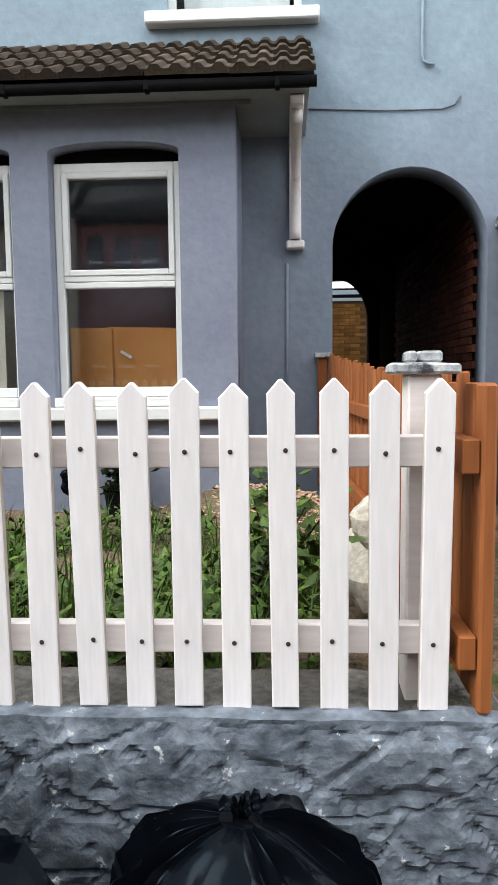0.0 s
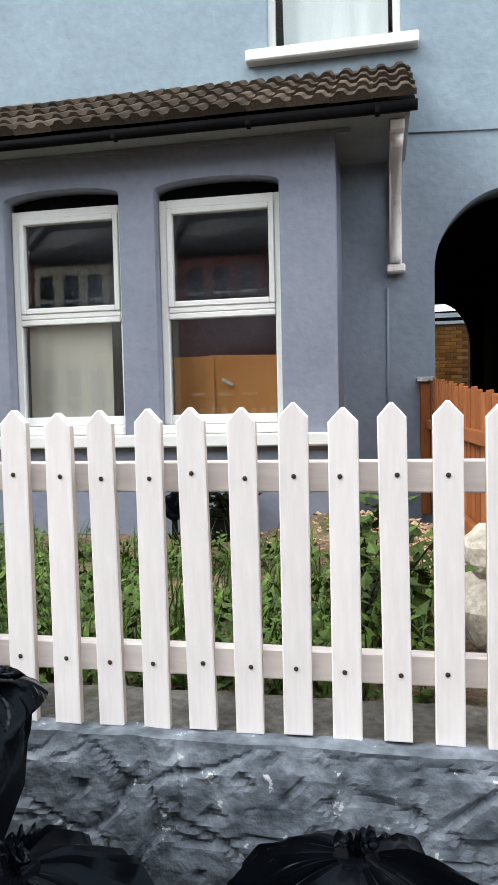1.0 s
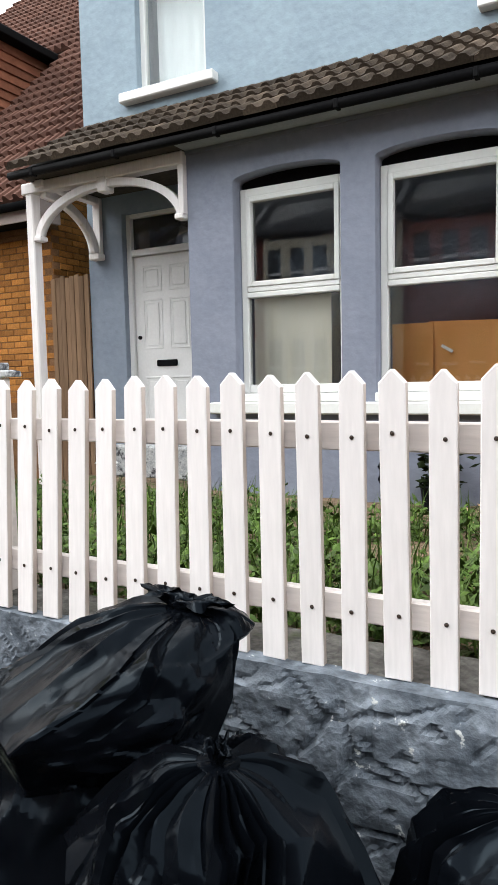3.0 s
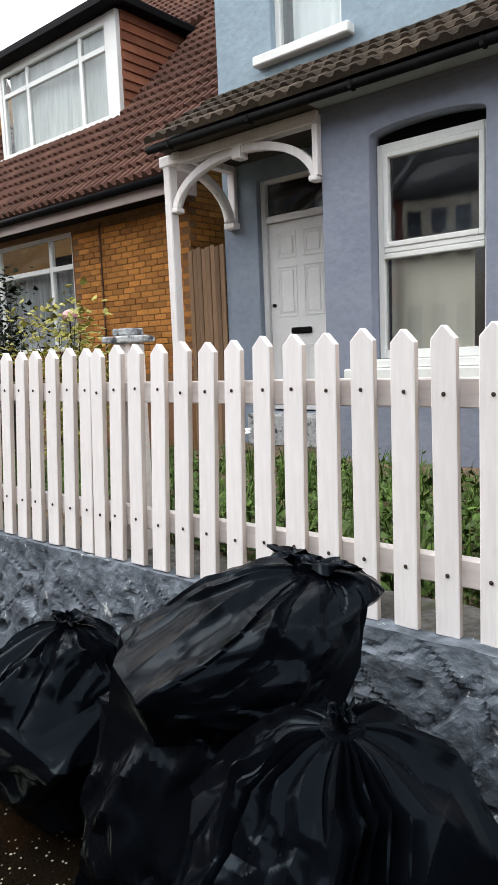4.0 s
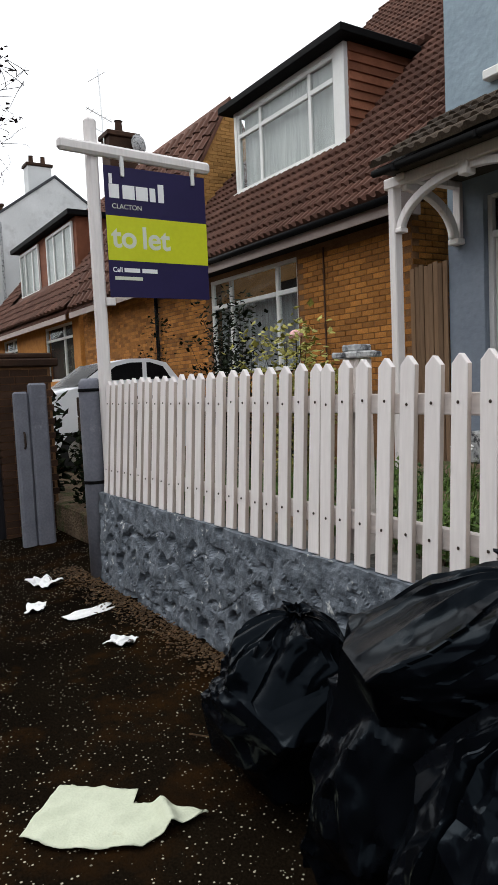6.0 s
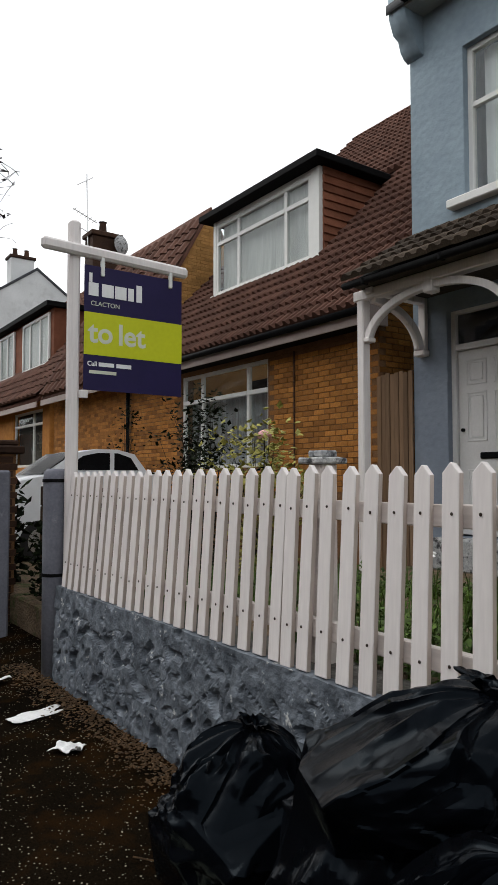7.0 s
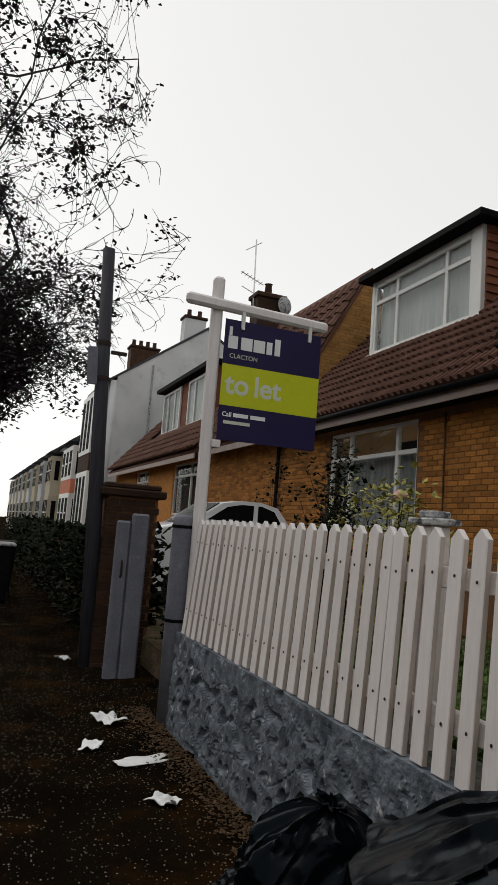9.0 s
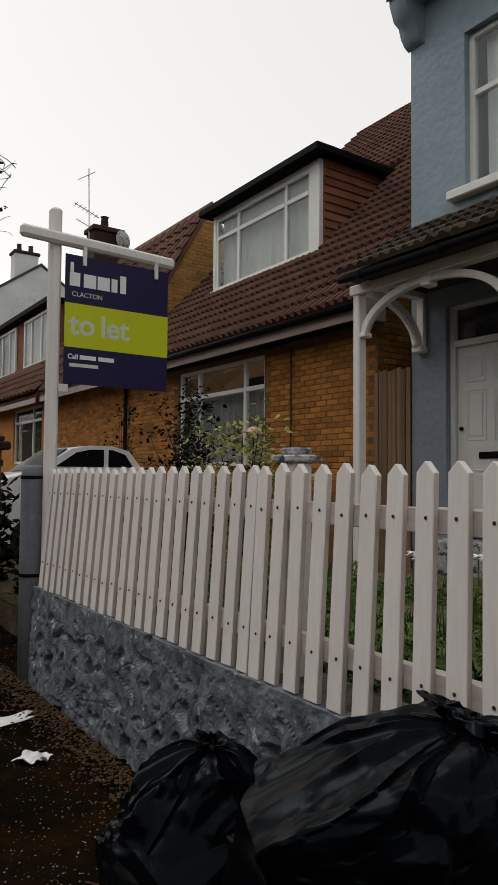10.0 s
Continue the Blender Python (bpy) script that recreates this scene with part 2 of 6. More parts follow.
CREAMRENDER = mat("cream_render", (0.55, 0.49, 0.36), (0.63, 0.57, 0.44), 1.5, 0.85, 0.2, 20, fine=0.1, rand=0.15)
SLATE = mat("dark_slate", (0.04, 0.042, 0.048), (0.07, 0.072, 0.08), 4, 0.7, 0.3, 30, fine=0.2, rand=0.2, island=True)
PAPER = mat("white_paper", (0.74, 0.75, 0.75), (0.82, 0.82, 0.82), 12, 0.8, 0.2, 60, fine=0.06, stain=((0.5, 0.46, 0.4), 10, 0.62, 0.8))
CLOTH = mat("pale_green_cloth", (0.46, 0.49, 0.37), (0.54, 0.57, 0.44), 8, 0.85, 0.3, 120, fine=0.05, stain=((0.36, 0.34, 0.2), 7, 0.64, 0.8))
TWIGMAT = mat("dry_twig", (0.05, 0.028, 0.012), (0.09, 0.052, 0.024), 9, 0.9, 0.2, 60, rand=0.4, island=True)
CABLE = mat("grey_cable", (0.10, 0.10, 0.11), (0.14, 0.14, 0.15), 9, 0.6, 0.0, 60)


def plastic_bag_material():
    m = mat("black_refuse_sack_plastic", (0.0012, 0.0016, 0.0024), (0.0025, 0.0032, 0.0046), 5, 0.2, 0.16, 32, fine=0.1, spec=0.06, dist=0.005)
    m.node_tree.nodes["Principled BSDF"].inputs["Specular Tint"].default_value = (0.62, 0.82, 1.0, 1)
    return m


def glass_material(name, tint, rough, gain):
    m = bpy.data.materials.new(name)
    m.use_nodes = True
    n, l = m.node_tree.nodes, m.node_tree.links
    n.remove(n["Principled BSDF"])
    fr = n.new("ShaderNodeFresnel")
    fr.inputs["IOR"].default_value = 1.7
    tr, gl, mx = n.new("ShaderNodeBsdfTransparent"), n.new("ShaderNodeBsdfGlossy"), n.new("ShaderNodeMixShader")
    tr.inputs["Color"].default_value = (*tint, 1)
    gl.inputs["Roughness"].default_value = rough
    no = n.new("ShaderNodeTexNoise")
    no.inputs["Scale"].default_value = 1.3
    bp = n.new("ShaderNodeBump")
    bp.inputs["Strength"].default_value, bp.inputs["Distance"].default_value = 0.05, 0.02
    l.new(no.outputs["Fac"], bp.inputs["Height"])
    l.new(bp.outputs[0], gl.inputs["Normal"])
    add = n.new("ShaderNodeMath")
    add.operation, add.inputs[1].default_value = "MULTIPLY", gain
    l.new(fr.outputs[0], add.inputs[0])
    l.new(add.outputs[0], mx.inputs["Fac"])
    l.new(tr.outputs[0], mx.inputs[1])
    l.new(gl.outputs[0], mx.inputs[2])
    l.new(mx.outputs[0], n["Material Output"].inputs["Surface"])
    return m


def asphalt_material():
    m = mat("wet_dark_asphalt", (0.004, 0.003, 0.0022), (0.008, 0.0056, 0.0034), 1.3, 0.85, 0.7, 90, fine=0.35, stain=((0.02, 0.0095, 0.0034), 1.6, 0.50, 0.68), dist=0.008, spec=0.0)
    n, l = m.node_tree.nodes, m.node_tree.links
    b = n["Principled BSDF"]
    src = b.inputs["Base Color"].links[0].from_socket
    tc = n.new("ShaderNodeTexCoord")
    vo = n.new("ShaderNodeTexVoronoi")
    vo.inputs["Scale"].default_value = 58
    l.new(tc.outputs["Object"], vo.inputs["Vector"])
    sep = n.new("ShaderNodeSeparateColor")
    l.new(vo.outputs["Color"], sep.inputs[0])
    size = n.new("ShaderNodeMath")
    size.operation = "MULTIPLY_ADD"
    size.inputs[1].default_value = -0.25
    l.new(sep.outputs[1], size.inputs[0])
    l.new(vo.outputs["Distance"], size.inputs[2])
    mr = n.new("ShaderNodeMapRange")
    mr.inputs["From Min"].default_value, mr.inputs["From Max"].default_value = 0.06, 0.01
    l.new(size.outputs[0], mr.inputs["Value"])
    patch = n.new("ShaderNodeTexNoise")
    patch.inputs["Scale"].default_value, patch.inputs["Detail"].default_value = 2.6, 3
    l.new(tc.outputs["Object"], patch.inputs["Vector"])
    scarce = n.new("ShaderNodeMath")
    scarce.operation = "ADD"
    l.new(patch.outputs["Fac"], scarce.inputs[0])
    l.new(sep.outputs[0], scarce.inputs[1])
    pk = n.new("ShaderNodeMapRange")
    pk.inputs["From Min"].default_value, pk.inputs["From Max"].default_value = 0.98, 1.02
    l.new(scarce.outputs[0], pk.inputs["Value"])
    mu = n.new("ShaderNodeMath")
    mu.operation = "MULTIPLY"
    l.new(mr.outputs[0], mu.inputs[0])
    l.new(pk.outputs[0], mu.inputs[1])
    mx = n.new("ShaderNodeMix")
    mx.data_type = "RGBA"
    mx.inputs["B"].default_value = (0.33, 0.30, 0.23, 1)
    l.new(mu.outputs[0], mx.inputs["Factor"])
    l.new(src, mx.inputs["A"])
    l.new(mx.outputs["Result"], b.inputs["Base Color"])
    return m


BAG = plastic_bag_material()
GLASS = glass_material("window_glass", (0.95, 0.96, 0.96), 0.0, 1.0)
CLEAR = glass_material("clear_window_glass", (0.9, 0.92, 0.92), 0.0, 0.1)
ASPHALT = asphalt_material()


# ---- builders ----
def origin(ob):
    v = Vector((0, 0, 0))
    while ob is not None:
        v += ob.location
        ob = ob.parent
    return v


def thing(name, loc, label, category, group="", kind=""):
    ob = new(name)
    ob.empty_display_size = 0.1
    ob.location = loc
    return tagged(ob, label, category, group, kind)


def link_mesh(name, me, material, parent, label=""):
    """A mesh given in world places, as a part of its parent."""
    if parent is not None:
        me.transform(Matrix.Translation(-origin(parent)))
    if not me.materials:
        me.materials.append(material)
    ob = new(name, me)
    ob.parent = parent
    return tagged(ob, label)


def part(name, bm, material, parent, label="", smooth=False):
    me = bpy.data.meshes.new(name)
    bmesh.ops.recalc_face_normals(bm, faces=bm.faces[:])
    bm.to_mesh(me)
    bm.free()
    if smooth:
        for p in me.polygons:
            p.use_smooth = True
    return link_mesh(name, me, material, parent, label)


def mesh_of(name, verts, faces, material, parent, label="", smooth=False):
    me = bpy.data.meshes.new(name)
    me.from_pydata(verts, [], faces)
    if smooth:
        for p in me.polygons:
            p.use_smooth = True
    return link_mesh(name, me, material, parent, label)


def box(bm, x0, x1, y0, y1, z0, z1, bev=0.0, m=None):
    vs = [bm.verts.new((x, y, z)) for x in (x0, x1) for y in (y0, y1) for z in (z0, z1)]
    fs = [bm.faces.new([vs[i] for i in q]) for q in ((0, 1, 3, 2), (4, 6, 7, 5), (0, 4, 5, 1), (2, 3, 7, 6), (0, 2, 6, 4), (1, 5, 7, 3))]
    if m is not None:
        bmesh.ops.transform(bm, matrix=m, verts=vs)
    if bev:
        es = list({e for f in fs for e in f.edges})
        bmesh.ops.bevel(bm, geom=es, offset=bev, segments=1, affect="EDGES")
    return bm


def boxed(name, parent, material, x0, x1, y0, y1, z0, z1, bev=0.004, label=""):
    return part(name, box(bmesh.new(), x0, x1, y0, y1, z0, z1, bev), material, parent, label)


def tube(bm, pts, radii, sides=8):
    pts = [Vector(p) for p in pts]
    if not hasattr(radii, "__len__"):
        radii = [radii] * len(pts)
    rings = []
    for i, p in enumerate(pts):
        d = (pts[min(i + 1, len(pts) - 1)] - pts[max(i - 1, 0)]).normalized()
        a = d.orthogonal().normalized()
        if i and rings:
            a = (rings[-1][1] - d * rings[-1][1].dot(d))
            a = a.normalized() if a.length > 1e-6 else d.orthogonal().normalized()
        b = d.cross(a)
        rings.append(([bm.verts.new(p + radii[i] * (math.cos(k * math.tau / sides) * a + math.sin(k * math.tau / sides) * b)) for k in range(sides)], a))
    for (r, _), (s, _) in zip(rings, rings[1:]):
        for k in range(sides):
            bm.faces.new((r[k], r[(k + 1) % sides], s[(k + 1) % sides], s[k]))
    bm.faces.new(rings[0][0][::-1])
    bm.faces.new(rings[-1][0])
    return bm


def flat_mesh(name, splines, depth, bevel=0.0):
    """A mesh of the area inside the first outline less the others, depth thick, lying in the xy plane from z = 0."""
    cu = bpy.data.curves.new(name, "CURVE")
    cu.dimensions, cu.fill_mode, cu.extrude, cu.bevel_depth = "2D", "BOTH", depth / 2, bevel
    for pts in splines:
        sp = cu.splines.new("POLY")
        sp.points.add(len(pts) - 1)
        for p, q in zip(sp.points, pts):
            p.co = (q[0], q[1], 0, 1)
        sp.use_cyclic_u = True
    ob = bpy.data.objects.new(name, cu)
    me = bpy.data.meshes.new_from_object(ob)
    bpy.data.objects.remove(ob)
    bpy.data.curves.remove(cu)
    me.transform(Matrix.Translation((0, 0, depth / 2)))
    me.materials.clear()
    bm = bmesh.new()
    bm.from_mesh(me)
    bmesh.ops.remove_doubles(bm, verts=bm.verts[:], dist=0.0002)
    bmesh.ops.recalc_face_normals(bm, faces=bm.faces[:])
    bm.to_mesh(me)
    bm.free()
    return me


FRONT = Matrix(((1, 0, 0, 0), (0, 0, 1, 0), (0, 1, 0, 0), (0, 0, 0, 1)))
SIDE = Matrix(((0, 0, 1, 0), (1, 0, 0, 0), (0, 1, 0, 0), (0, 0, 0, 1)))


def front_panel(name, splines, y, depth, material, parent, label=""):
    """Outlines in x and z, from the plane y backwards."""
    me = flat_mesh(name, splines, depth)
    me.transform(Matrix.Translation((0, y, 0)) @ FRONT)
    me.flip_normals()
    return link_mesh(name, me, material, parent, label)


def side_panel(name, splines, x, depth, material, parent, label=""):
    """Outlines in y and z, from the plane x onwards."""
    me = flat_mesh(name, splines, depth)
    me.transform(Matrix.Translation((x, 0, 0)) @ SIDE)
    return link_mesh(name, me, material, parent, label)


def rect(x0, x1, z0, z1):
    return [(x0, z0), (x1, z0), (x1, z1), (x0, z1)]


def arc(cx, cz, rx, rz, a0, a1, n=20):
    return [(cx + rx * math.cos(radians(a0 + (a1 - a0) * i / n)), cz + rz * math.sin(radians(a0 + (a1 - a0) * i / n))) for i in range(n + 1)]


def arched(x0, x1, z0, zs, rise, n=20):
    """An opening with a curved head: springing at zs, rise above it."""
    return [(x0, z0), (x1, z0)] + arc((x0 + x1) / 2, zs, (x1 - x0) / 2, rise, 0, 180, n)


def write(name, text, size, place, material, parent, label="", bold=0.0):
    """Text on a board that faces +x, its left end at place."""
    cu = bpy.data.curves.new(name, "FONT")
    cu.body, cu.size, cu.extrude, cu.offset = text, size, 0.0015, bold
    ob = bpy.data.objects.new(name, cu)
    me = bpy.data.meshes.new_from_object(ob)
    bpy.data.objects.remove(ob)
    me.materials.clear()
    me.transform(Matrix.Translation(place) @ SIDE)
    return link_mesh(name, me, material, parent, label)


def tile_data(name, w, length, th, rolls, material, high=0.026):
    """One interlocking roof tile: x across, y up the slope, z out of it."""
    n = rolls * 6
    verts, faces = [], []
    for y, lift in ((0.0, th), (length, 0.0)):
        for i in range(n + 1):
            u = i / n * rolls
            verts.append((w * (i / n - 0.5), y, lift + high * min(1.0, 1.6 * max(0.0, math.sin(math.pi * (u % 1.0))) ** 4)))
    for i in range(n + 1):
        verts.append((w * (i / n - 0.5), 0.0, -0.004))
    for i in range(n):
        faces.append((i, i + 1, n + 2 + i, n + 1 + i))
        faces.append((2 * n + 2 + i, 2 * n + 3 + i, i + 1, i))
    me = bpy.data.meshes.new(name)
    me.from_pydata(verts, [], faces)
    me.materials.append(material)
    return me


def slope_matrix(x, y, z, dy, dz):
    up = Vector((0, dy, dz)).normalized()
    nor = Vector((1, 0, 0)).cross(up)
    return Matrix(((1, up.x, nor.x, x), (0, up.y, nor.y, y), (0, up.z, nor.z, z), (0, 0, 0, 1)))


def tiled_slope(parent, x0, x1, eave, ridge, w, gauge, material, far_material, split, keep=None, rolls=2, th=0.022, high=0.026):
    """Tiles from eave (y, z) to ridge (y, z). Those right of split are parts of their own, the rest one mesh."""
    dy, dz = ridge[0] - eave[0], ridge[1] - eave[1]
    length = math.hypot(dy, dz)
    data = tile_data("roof_tile", w * 0.985, gauge + 0.06, th, rolls, material, high)
    vs, fs = [], []
    o = origin(parent)
    rows, cols = int(length / gauge), int(round((x1 - x0) / w))
    for r in range(rows):
        for c in range(cols):
            x = x0 + (c + 0.5) * (x1 - x0) / cols
            s = (r + 0.0) * gauge / length
            if keep and not keep(x, eave[1] + dz * (s + 0.5 * gauge / length)):
                continue
            m = slope_matrix(x + random.uniform(-0.004, 0.004), eave[0] + dy * s, eave[1] + dz * s + random.uniform(0.0, 0.006), dy, dz) @ pose(0, 0, 0, random.uniform(-0.8, 0.8), random.uniform(-0.6, 0.6), random.uniform(-0.7, 0.7))
            if x > split:
                ob = new("roof_tile", data)
                ob.parent = parent
                ob.matrix_basis = Matrix.Translation(-o) @ m
            else:
                b = len(vs)
                vs += [m @ v.co for v in data.vertices]
                fs += [tuple(b + i for i in p.vertices) for p in data.polygons]
    if vs:
        tagged(mesh_of("roof_tiling", vs, fs, far_material, parent), kind="stuff")


def brick_wall(parent, x0, x1, z0, z1, place, material, far_material, split, skip=None, face=0.008):
    """Bricks laid along the x of place, proud of its xz plane by face; those past split are parts, the rest one mesh."""
    data = bpy.data.meshes.new("brick")
    bm = box(bmesh.new(), -0.1075, 0.1075, -face, 0.03, 0.0, 0.065, 0.0)
    es = [e for e in bm.edges if all(v.co.y < 0 for v in e.verts)]
    bmesh.ops.bevel(bm, geom=es, offset=0.004, segments=1, affect="EDGES")
    bm.to_mesh(data)
    bm.free()
    data.materials.append(material)
    vs, fs = [], []
    o = origin(parent)
    rows = int((z1 - z0) / 0.075)
    for r in range(rows):
        x = x0 + 0.1125 + (0.1125 if r % 2 else 0.0)
        while x + 0.1 < x1:
            z = z0 + r * 0.075
            if not (skip and skip(x, z)):
                m = place @ pose(x + random.uniform(-0.002, 0.002), random.uniform(-0.002, 0.003), z, 0, random.uniform(-0.5, 0.5), random.uniform(-0.6, 0.6))
                if x > split:
                    ob = new("brick", data)
                    ob.parent = parent
                    ob.matrix_basis = Matrix.Translation(-o) @ m
                else:
                    b = len(vs)
                    vs += [m @ v.co for v in data.vertices]
                    fs += [tuple(b + i for i in p.vertices) for p in data.polygons]
            x += 0.225
    if vs:
        tagged(mesh_of("brickwork", vs, fs, far_material, parent), kind="stuff")


def window_unit(parent, x0, x1, z0, z1, y, cols, transom, rim=0.06, bar=0.05, pane_m=None):
    """A framed window in the plane y: outer frame, mullions at the given places, a transom, and panes."""
    boxed("frame_jamb", parent, UPVC, x0, x0 + rim, y, y + 0.07, z0, z1, 0.006)
    boxed("frame_jamb", parent, UPVC, x1 - rim, x1, y, y + 0.07, z0, z1, 0.006)
    boxed("frame_head", parent, UPVC, x0 + rim, x1 - rim, y + 0.002, y + 0.068, z1 - rim, z1, 0.006)
    boxed("frame_cill", parent, UPVC, x0 + rim, x1 - rim, y + 0.002, y + 0.068, z0, z0 + rim, 0.006)
    xs = [x0 + rim] + [v for c in cols for v in (c - bar / 2, c + bar / 2)] + [x1 - rim]
    for c in cols:
        boxed("mullion", parent, UPVC, c - bar / 2, c + bar / 2, y + 0.004, y + 0.066, z0 + rim, z1 - rim, 0.005)
    for a, b in zip(xs[::2], xs[1::2]):
        zs = [z0 + rim, z1 - rim]
        if transom:
            boxed("transom", parent, UPVC, a, b, y - 0.004, y + 0.06, transom - bar / 2, transom + bar / 2, 0.005)
            zs = [z0 + rim, transom - bar / 2, transom + bar / 2, z1 - rim]
        for lo, hi in zip(zs[::2], zs[1::2]):
            pane = boxed("pane", parent, pane_m or CLEAR, a, b, y + 0.03, y + 0.036, lo, hi, 0.0)
            pane.visible_shadow = False


# ---- ground ----
def bumpy_sheet(name, x0, x1, y0, y1, step, height, material, parent=None):
    nx, ny = int((x1 - x0) / step) + 1, int((y1 - y0) / step) + 1
    vs = [(x, y, height(x, y)) for y in np.linspace(y0, y1, ny) for x in np.linspace(x0, x1, nx)]
    fs = [(j * nx + i, j * nx + i + 1, (j + 1) * nx + i + 1, (j + 1) * nx + i) for j in range(ny - 1) for i in range(nx - 1)]
    return mesh_of(name, vs, fs, material, parent, smooth=True)


def rough(x, y, scale, seed=0.0):
    return noise.noise((x * scale, y * scale, seed))


ground = tagged(boxed("ground", None, ASPHALT, -400, 400, -400, 400, -0.5, -0.12, 0.0), "dark asphalt ground and road reaching the horizon", "ground", kind="structure")
pave = bumpy_sheet("pavement", -4.6, 9.0, -2.6, 0.3, 0.06, lambda x, y: 0.006 * rough(x, y, 2.5) + 0.004 * rough(x, y, 9) + (0.05 * max(0.0, (y + 0.45) / 0.75) if x < 2.2 else 0.0), ASPHALT)
tagged(pave, "wet dark asphalt pavement with pale chippings and brown dirt", "pavement", kind="structure")
far_pave = boxed("pavement_far", None, ASPHALT, -110, -4.6, -2.6, 0.3, -0.12, -0.002, 0.0)
tagged(far_pave, "dark asphalt pavement running along the street", "pavement", kind="structure")
kerb = thing("kerb", (0, -2.7, 0), "grey concrete kerb stones along the pavement edge", "kerb", kind="structure")
for i in range(16):
    boxed("kerb_stone", kerb, STONECAP, -5.5 + i * 0.92, -4.6 + i * 0.92, -2.74, -2.6, -0.12, 0.005, 0.01)


def garden_z(x, y):
    return 0.70 - 0.03 * (y - 0.2) + 0.03 * rough(x, y, 1.7) + 0.015 * rough(x, y, 7) + 0.22 * math.exp(-((x - 3.55) ** 2 / 0.35 + (y - 3.3) ** 2 / 0.3))


garden = bumpy_sheet("ground_garden", -1.35, 4.25, 0.2, 4.32, 0.06, garden_z, SOIL)
tagged(garden, "raised front garden of bare brown soil", "ground", kind="structure")
neigh = boxed("ground_drive", None, SOIL, -30, -1.36, 0.3, 4.6, -0.1, 0.35, 0.02)
tagged(neigh, "brown earth forecourts of the neighbouring houses", "ground", kind="structure")
path = bumpy_sheet("path", 4.34, 5.6, 0.0, 13.0, 0.12, lambda x, y: 0.25 + 0.06 * min(y, 6.0) + 0.01 * rough(x, y, 5), SOIL)
tagged(path, "earth side path leading to the arched passage", "path", kind="structure")

# ---- blue-grey house ----
house = thing("house", (1.2, 5.0, 0.6), "blue-grey rendered terraced house with white windows and arched passage", "house")
BAY_Y, MAIN_Y = 3.5, 4.3
BAY_L, BAY_R, EDGE_L = 0.25, 3.385, -1.62
bay_windows = [(0.715, 1.70), (1.985, 2.965)]
front_panel("bay_wall", [rect(BAY_L, BAY_R, 0.45, 3.64)] + [arched(a, b, 1.42, 3.315, 0.07, 12) for a, b in bay_windows], BAY_Y, 0.24, BAYRENDER, house)
side_panel("bay_side_wall", [rect(BAY_Y + 0.24, MAIN_Y, 0.45, 3.64)], BAY_R - 0.24, 0.24, BAYRENDER, house)
side_panel("bay_side_wall", [rect(BAY_Y + 0.24, MAIN_Y, 0.45, 3.64)], BAY_L, 0.24, BAYRENDER, house)
ARCH = (4.15, 5.45, 0.3, 2.72, 0.66)
DOOR = (-1.14, -0.20, 0.95, 3.44)
UPL, UPR = (-0.87, -0.015, 4.645, 6.35), (2.775, 3.9, 4.645, 6.35)
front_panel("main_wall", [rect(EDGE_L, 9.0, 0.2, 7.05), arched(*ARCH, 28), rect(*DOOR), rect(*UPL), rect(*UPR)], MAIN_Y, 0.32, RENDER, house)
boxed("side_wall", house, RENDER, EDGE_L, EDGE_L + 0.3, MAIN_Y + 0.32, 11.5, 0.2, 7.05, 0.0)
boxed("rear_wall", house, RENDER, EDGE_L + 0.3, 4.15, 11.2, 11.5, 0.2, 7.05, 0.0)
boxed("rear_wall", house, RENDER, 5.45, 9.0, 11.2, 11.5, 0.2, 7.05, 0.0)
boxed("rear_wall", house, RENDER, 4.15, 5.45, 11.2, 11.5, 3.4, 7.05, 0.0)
boxed("party_wall", house, RENDER, 8.7, 9.0, MAIN_Y + 0.32, 11.2, 0.2, 7.05, 0.0)
# Passage walls, ceiling and far arch carry their shade in the colour.
boxed("passage_wall", house, PASSAGE_SHADE, 3.9, 4.15, MAIN_Y + 0.32, 11.2, 0.2, 3.4, 0.0, "brick passage wall with its shade put into the colour")
boxed("passage_wall", house, PASSAGE_SHADE, 5.45, 5.7, MAIN_Y + 0.32, 11.2, 0.2, 3.4, 0.0, "brick passage wall with its shade put into the colour")
boxed("passage_ceiling", house, PASSAGE_SHADE, 4.15, 5.45, MAIN_Y + 0.32, 11.2, 3.38, 3.5, 0.0)
front_panel("passage_far_arch", [rect(4.15, 5.45, 0.5, 3.39), arched(4.2, 5.27, 0.4, 2.6, 0.78, 24)], 10.9, 0.3, PASSAGE_SHADE, house)
# Room surfaces have the indoor shade put into their colour.
boxed("room_floor", house, SHADE_DARK, EDGE_L + 0.3, 3.9, MAIN_Y + 0.32, 11.2, 0.7, 0.9, 0.0)
boxed("upper_floor", house, SHADE_DARK, EDGE_L + 0.3, 8.7, MAIN_Y + 0.32, 11.2, 3.6, 3.8, 0.0)
boxed("room_back", house, SHADE_DARK, EDGE_L + 0.3, 3.9, 6.6, 6.7, 0.9, 3.6, 0.0)
boxed("upper_ceiling", house, SHADE_DARK, EDGE_L, 9.0, MAIN_Y, 11.5, 7.05, 7.1, 0.0)
# These bricks have the passage shade in their colour as well.
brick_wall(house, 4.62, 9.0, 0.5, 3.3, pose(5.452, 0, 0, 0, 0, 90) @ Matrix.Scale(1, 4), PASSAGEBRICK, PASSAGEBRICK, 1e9)
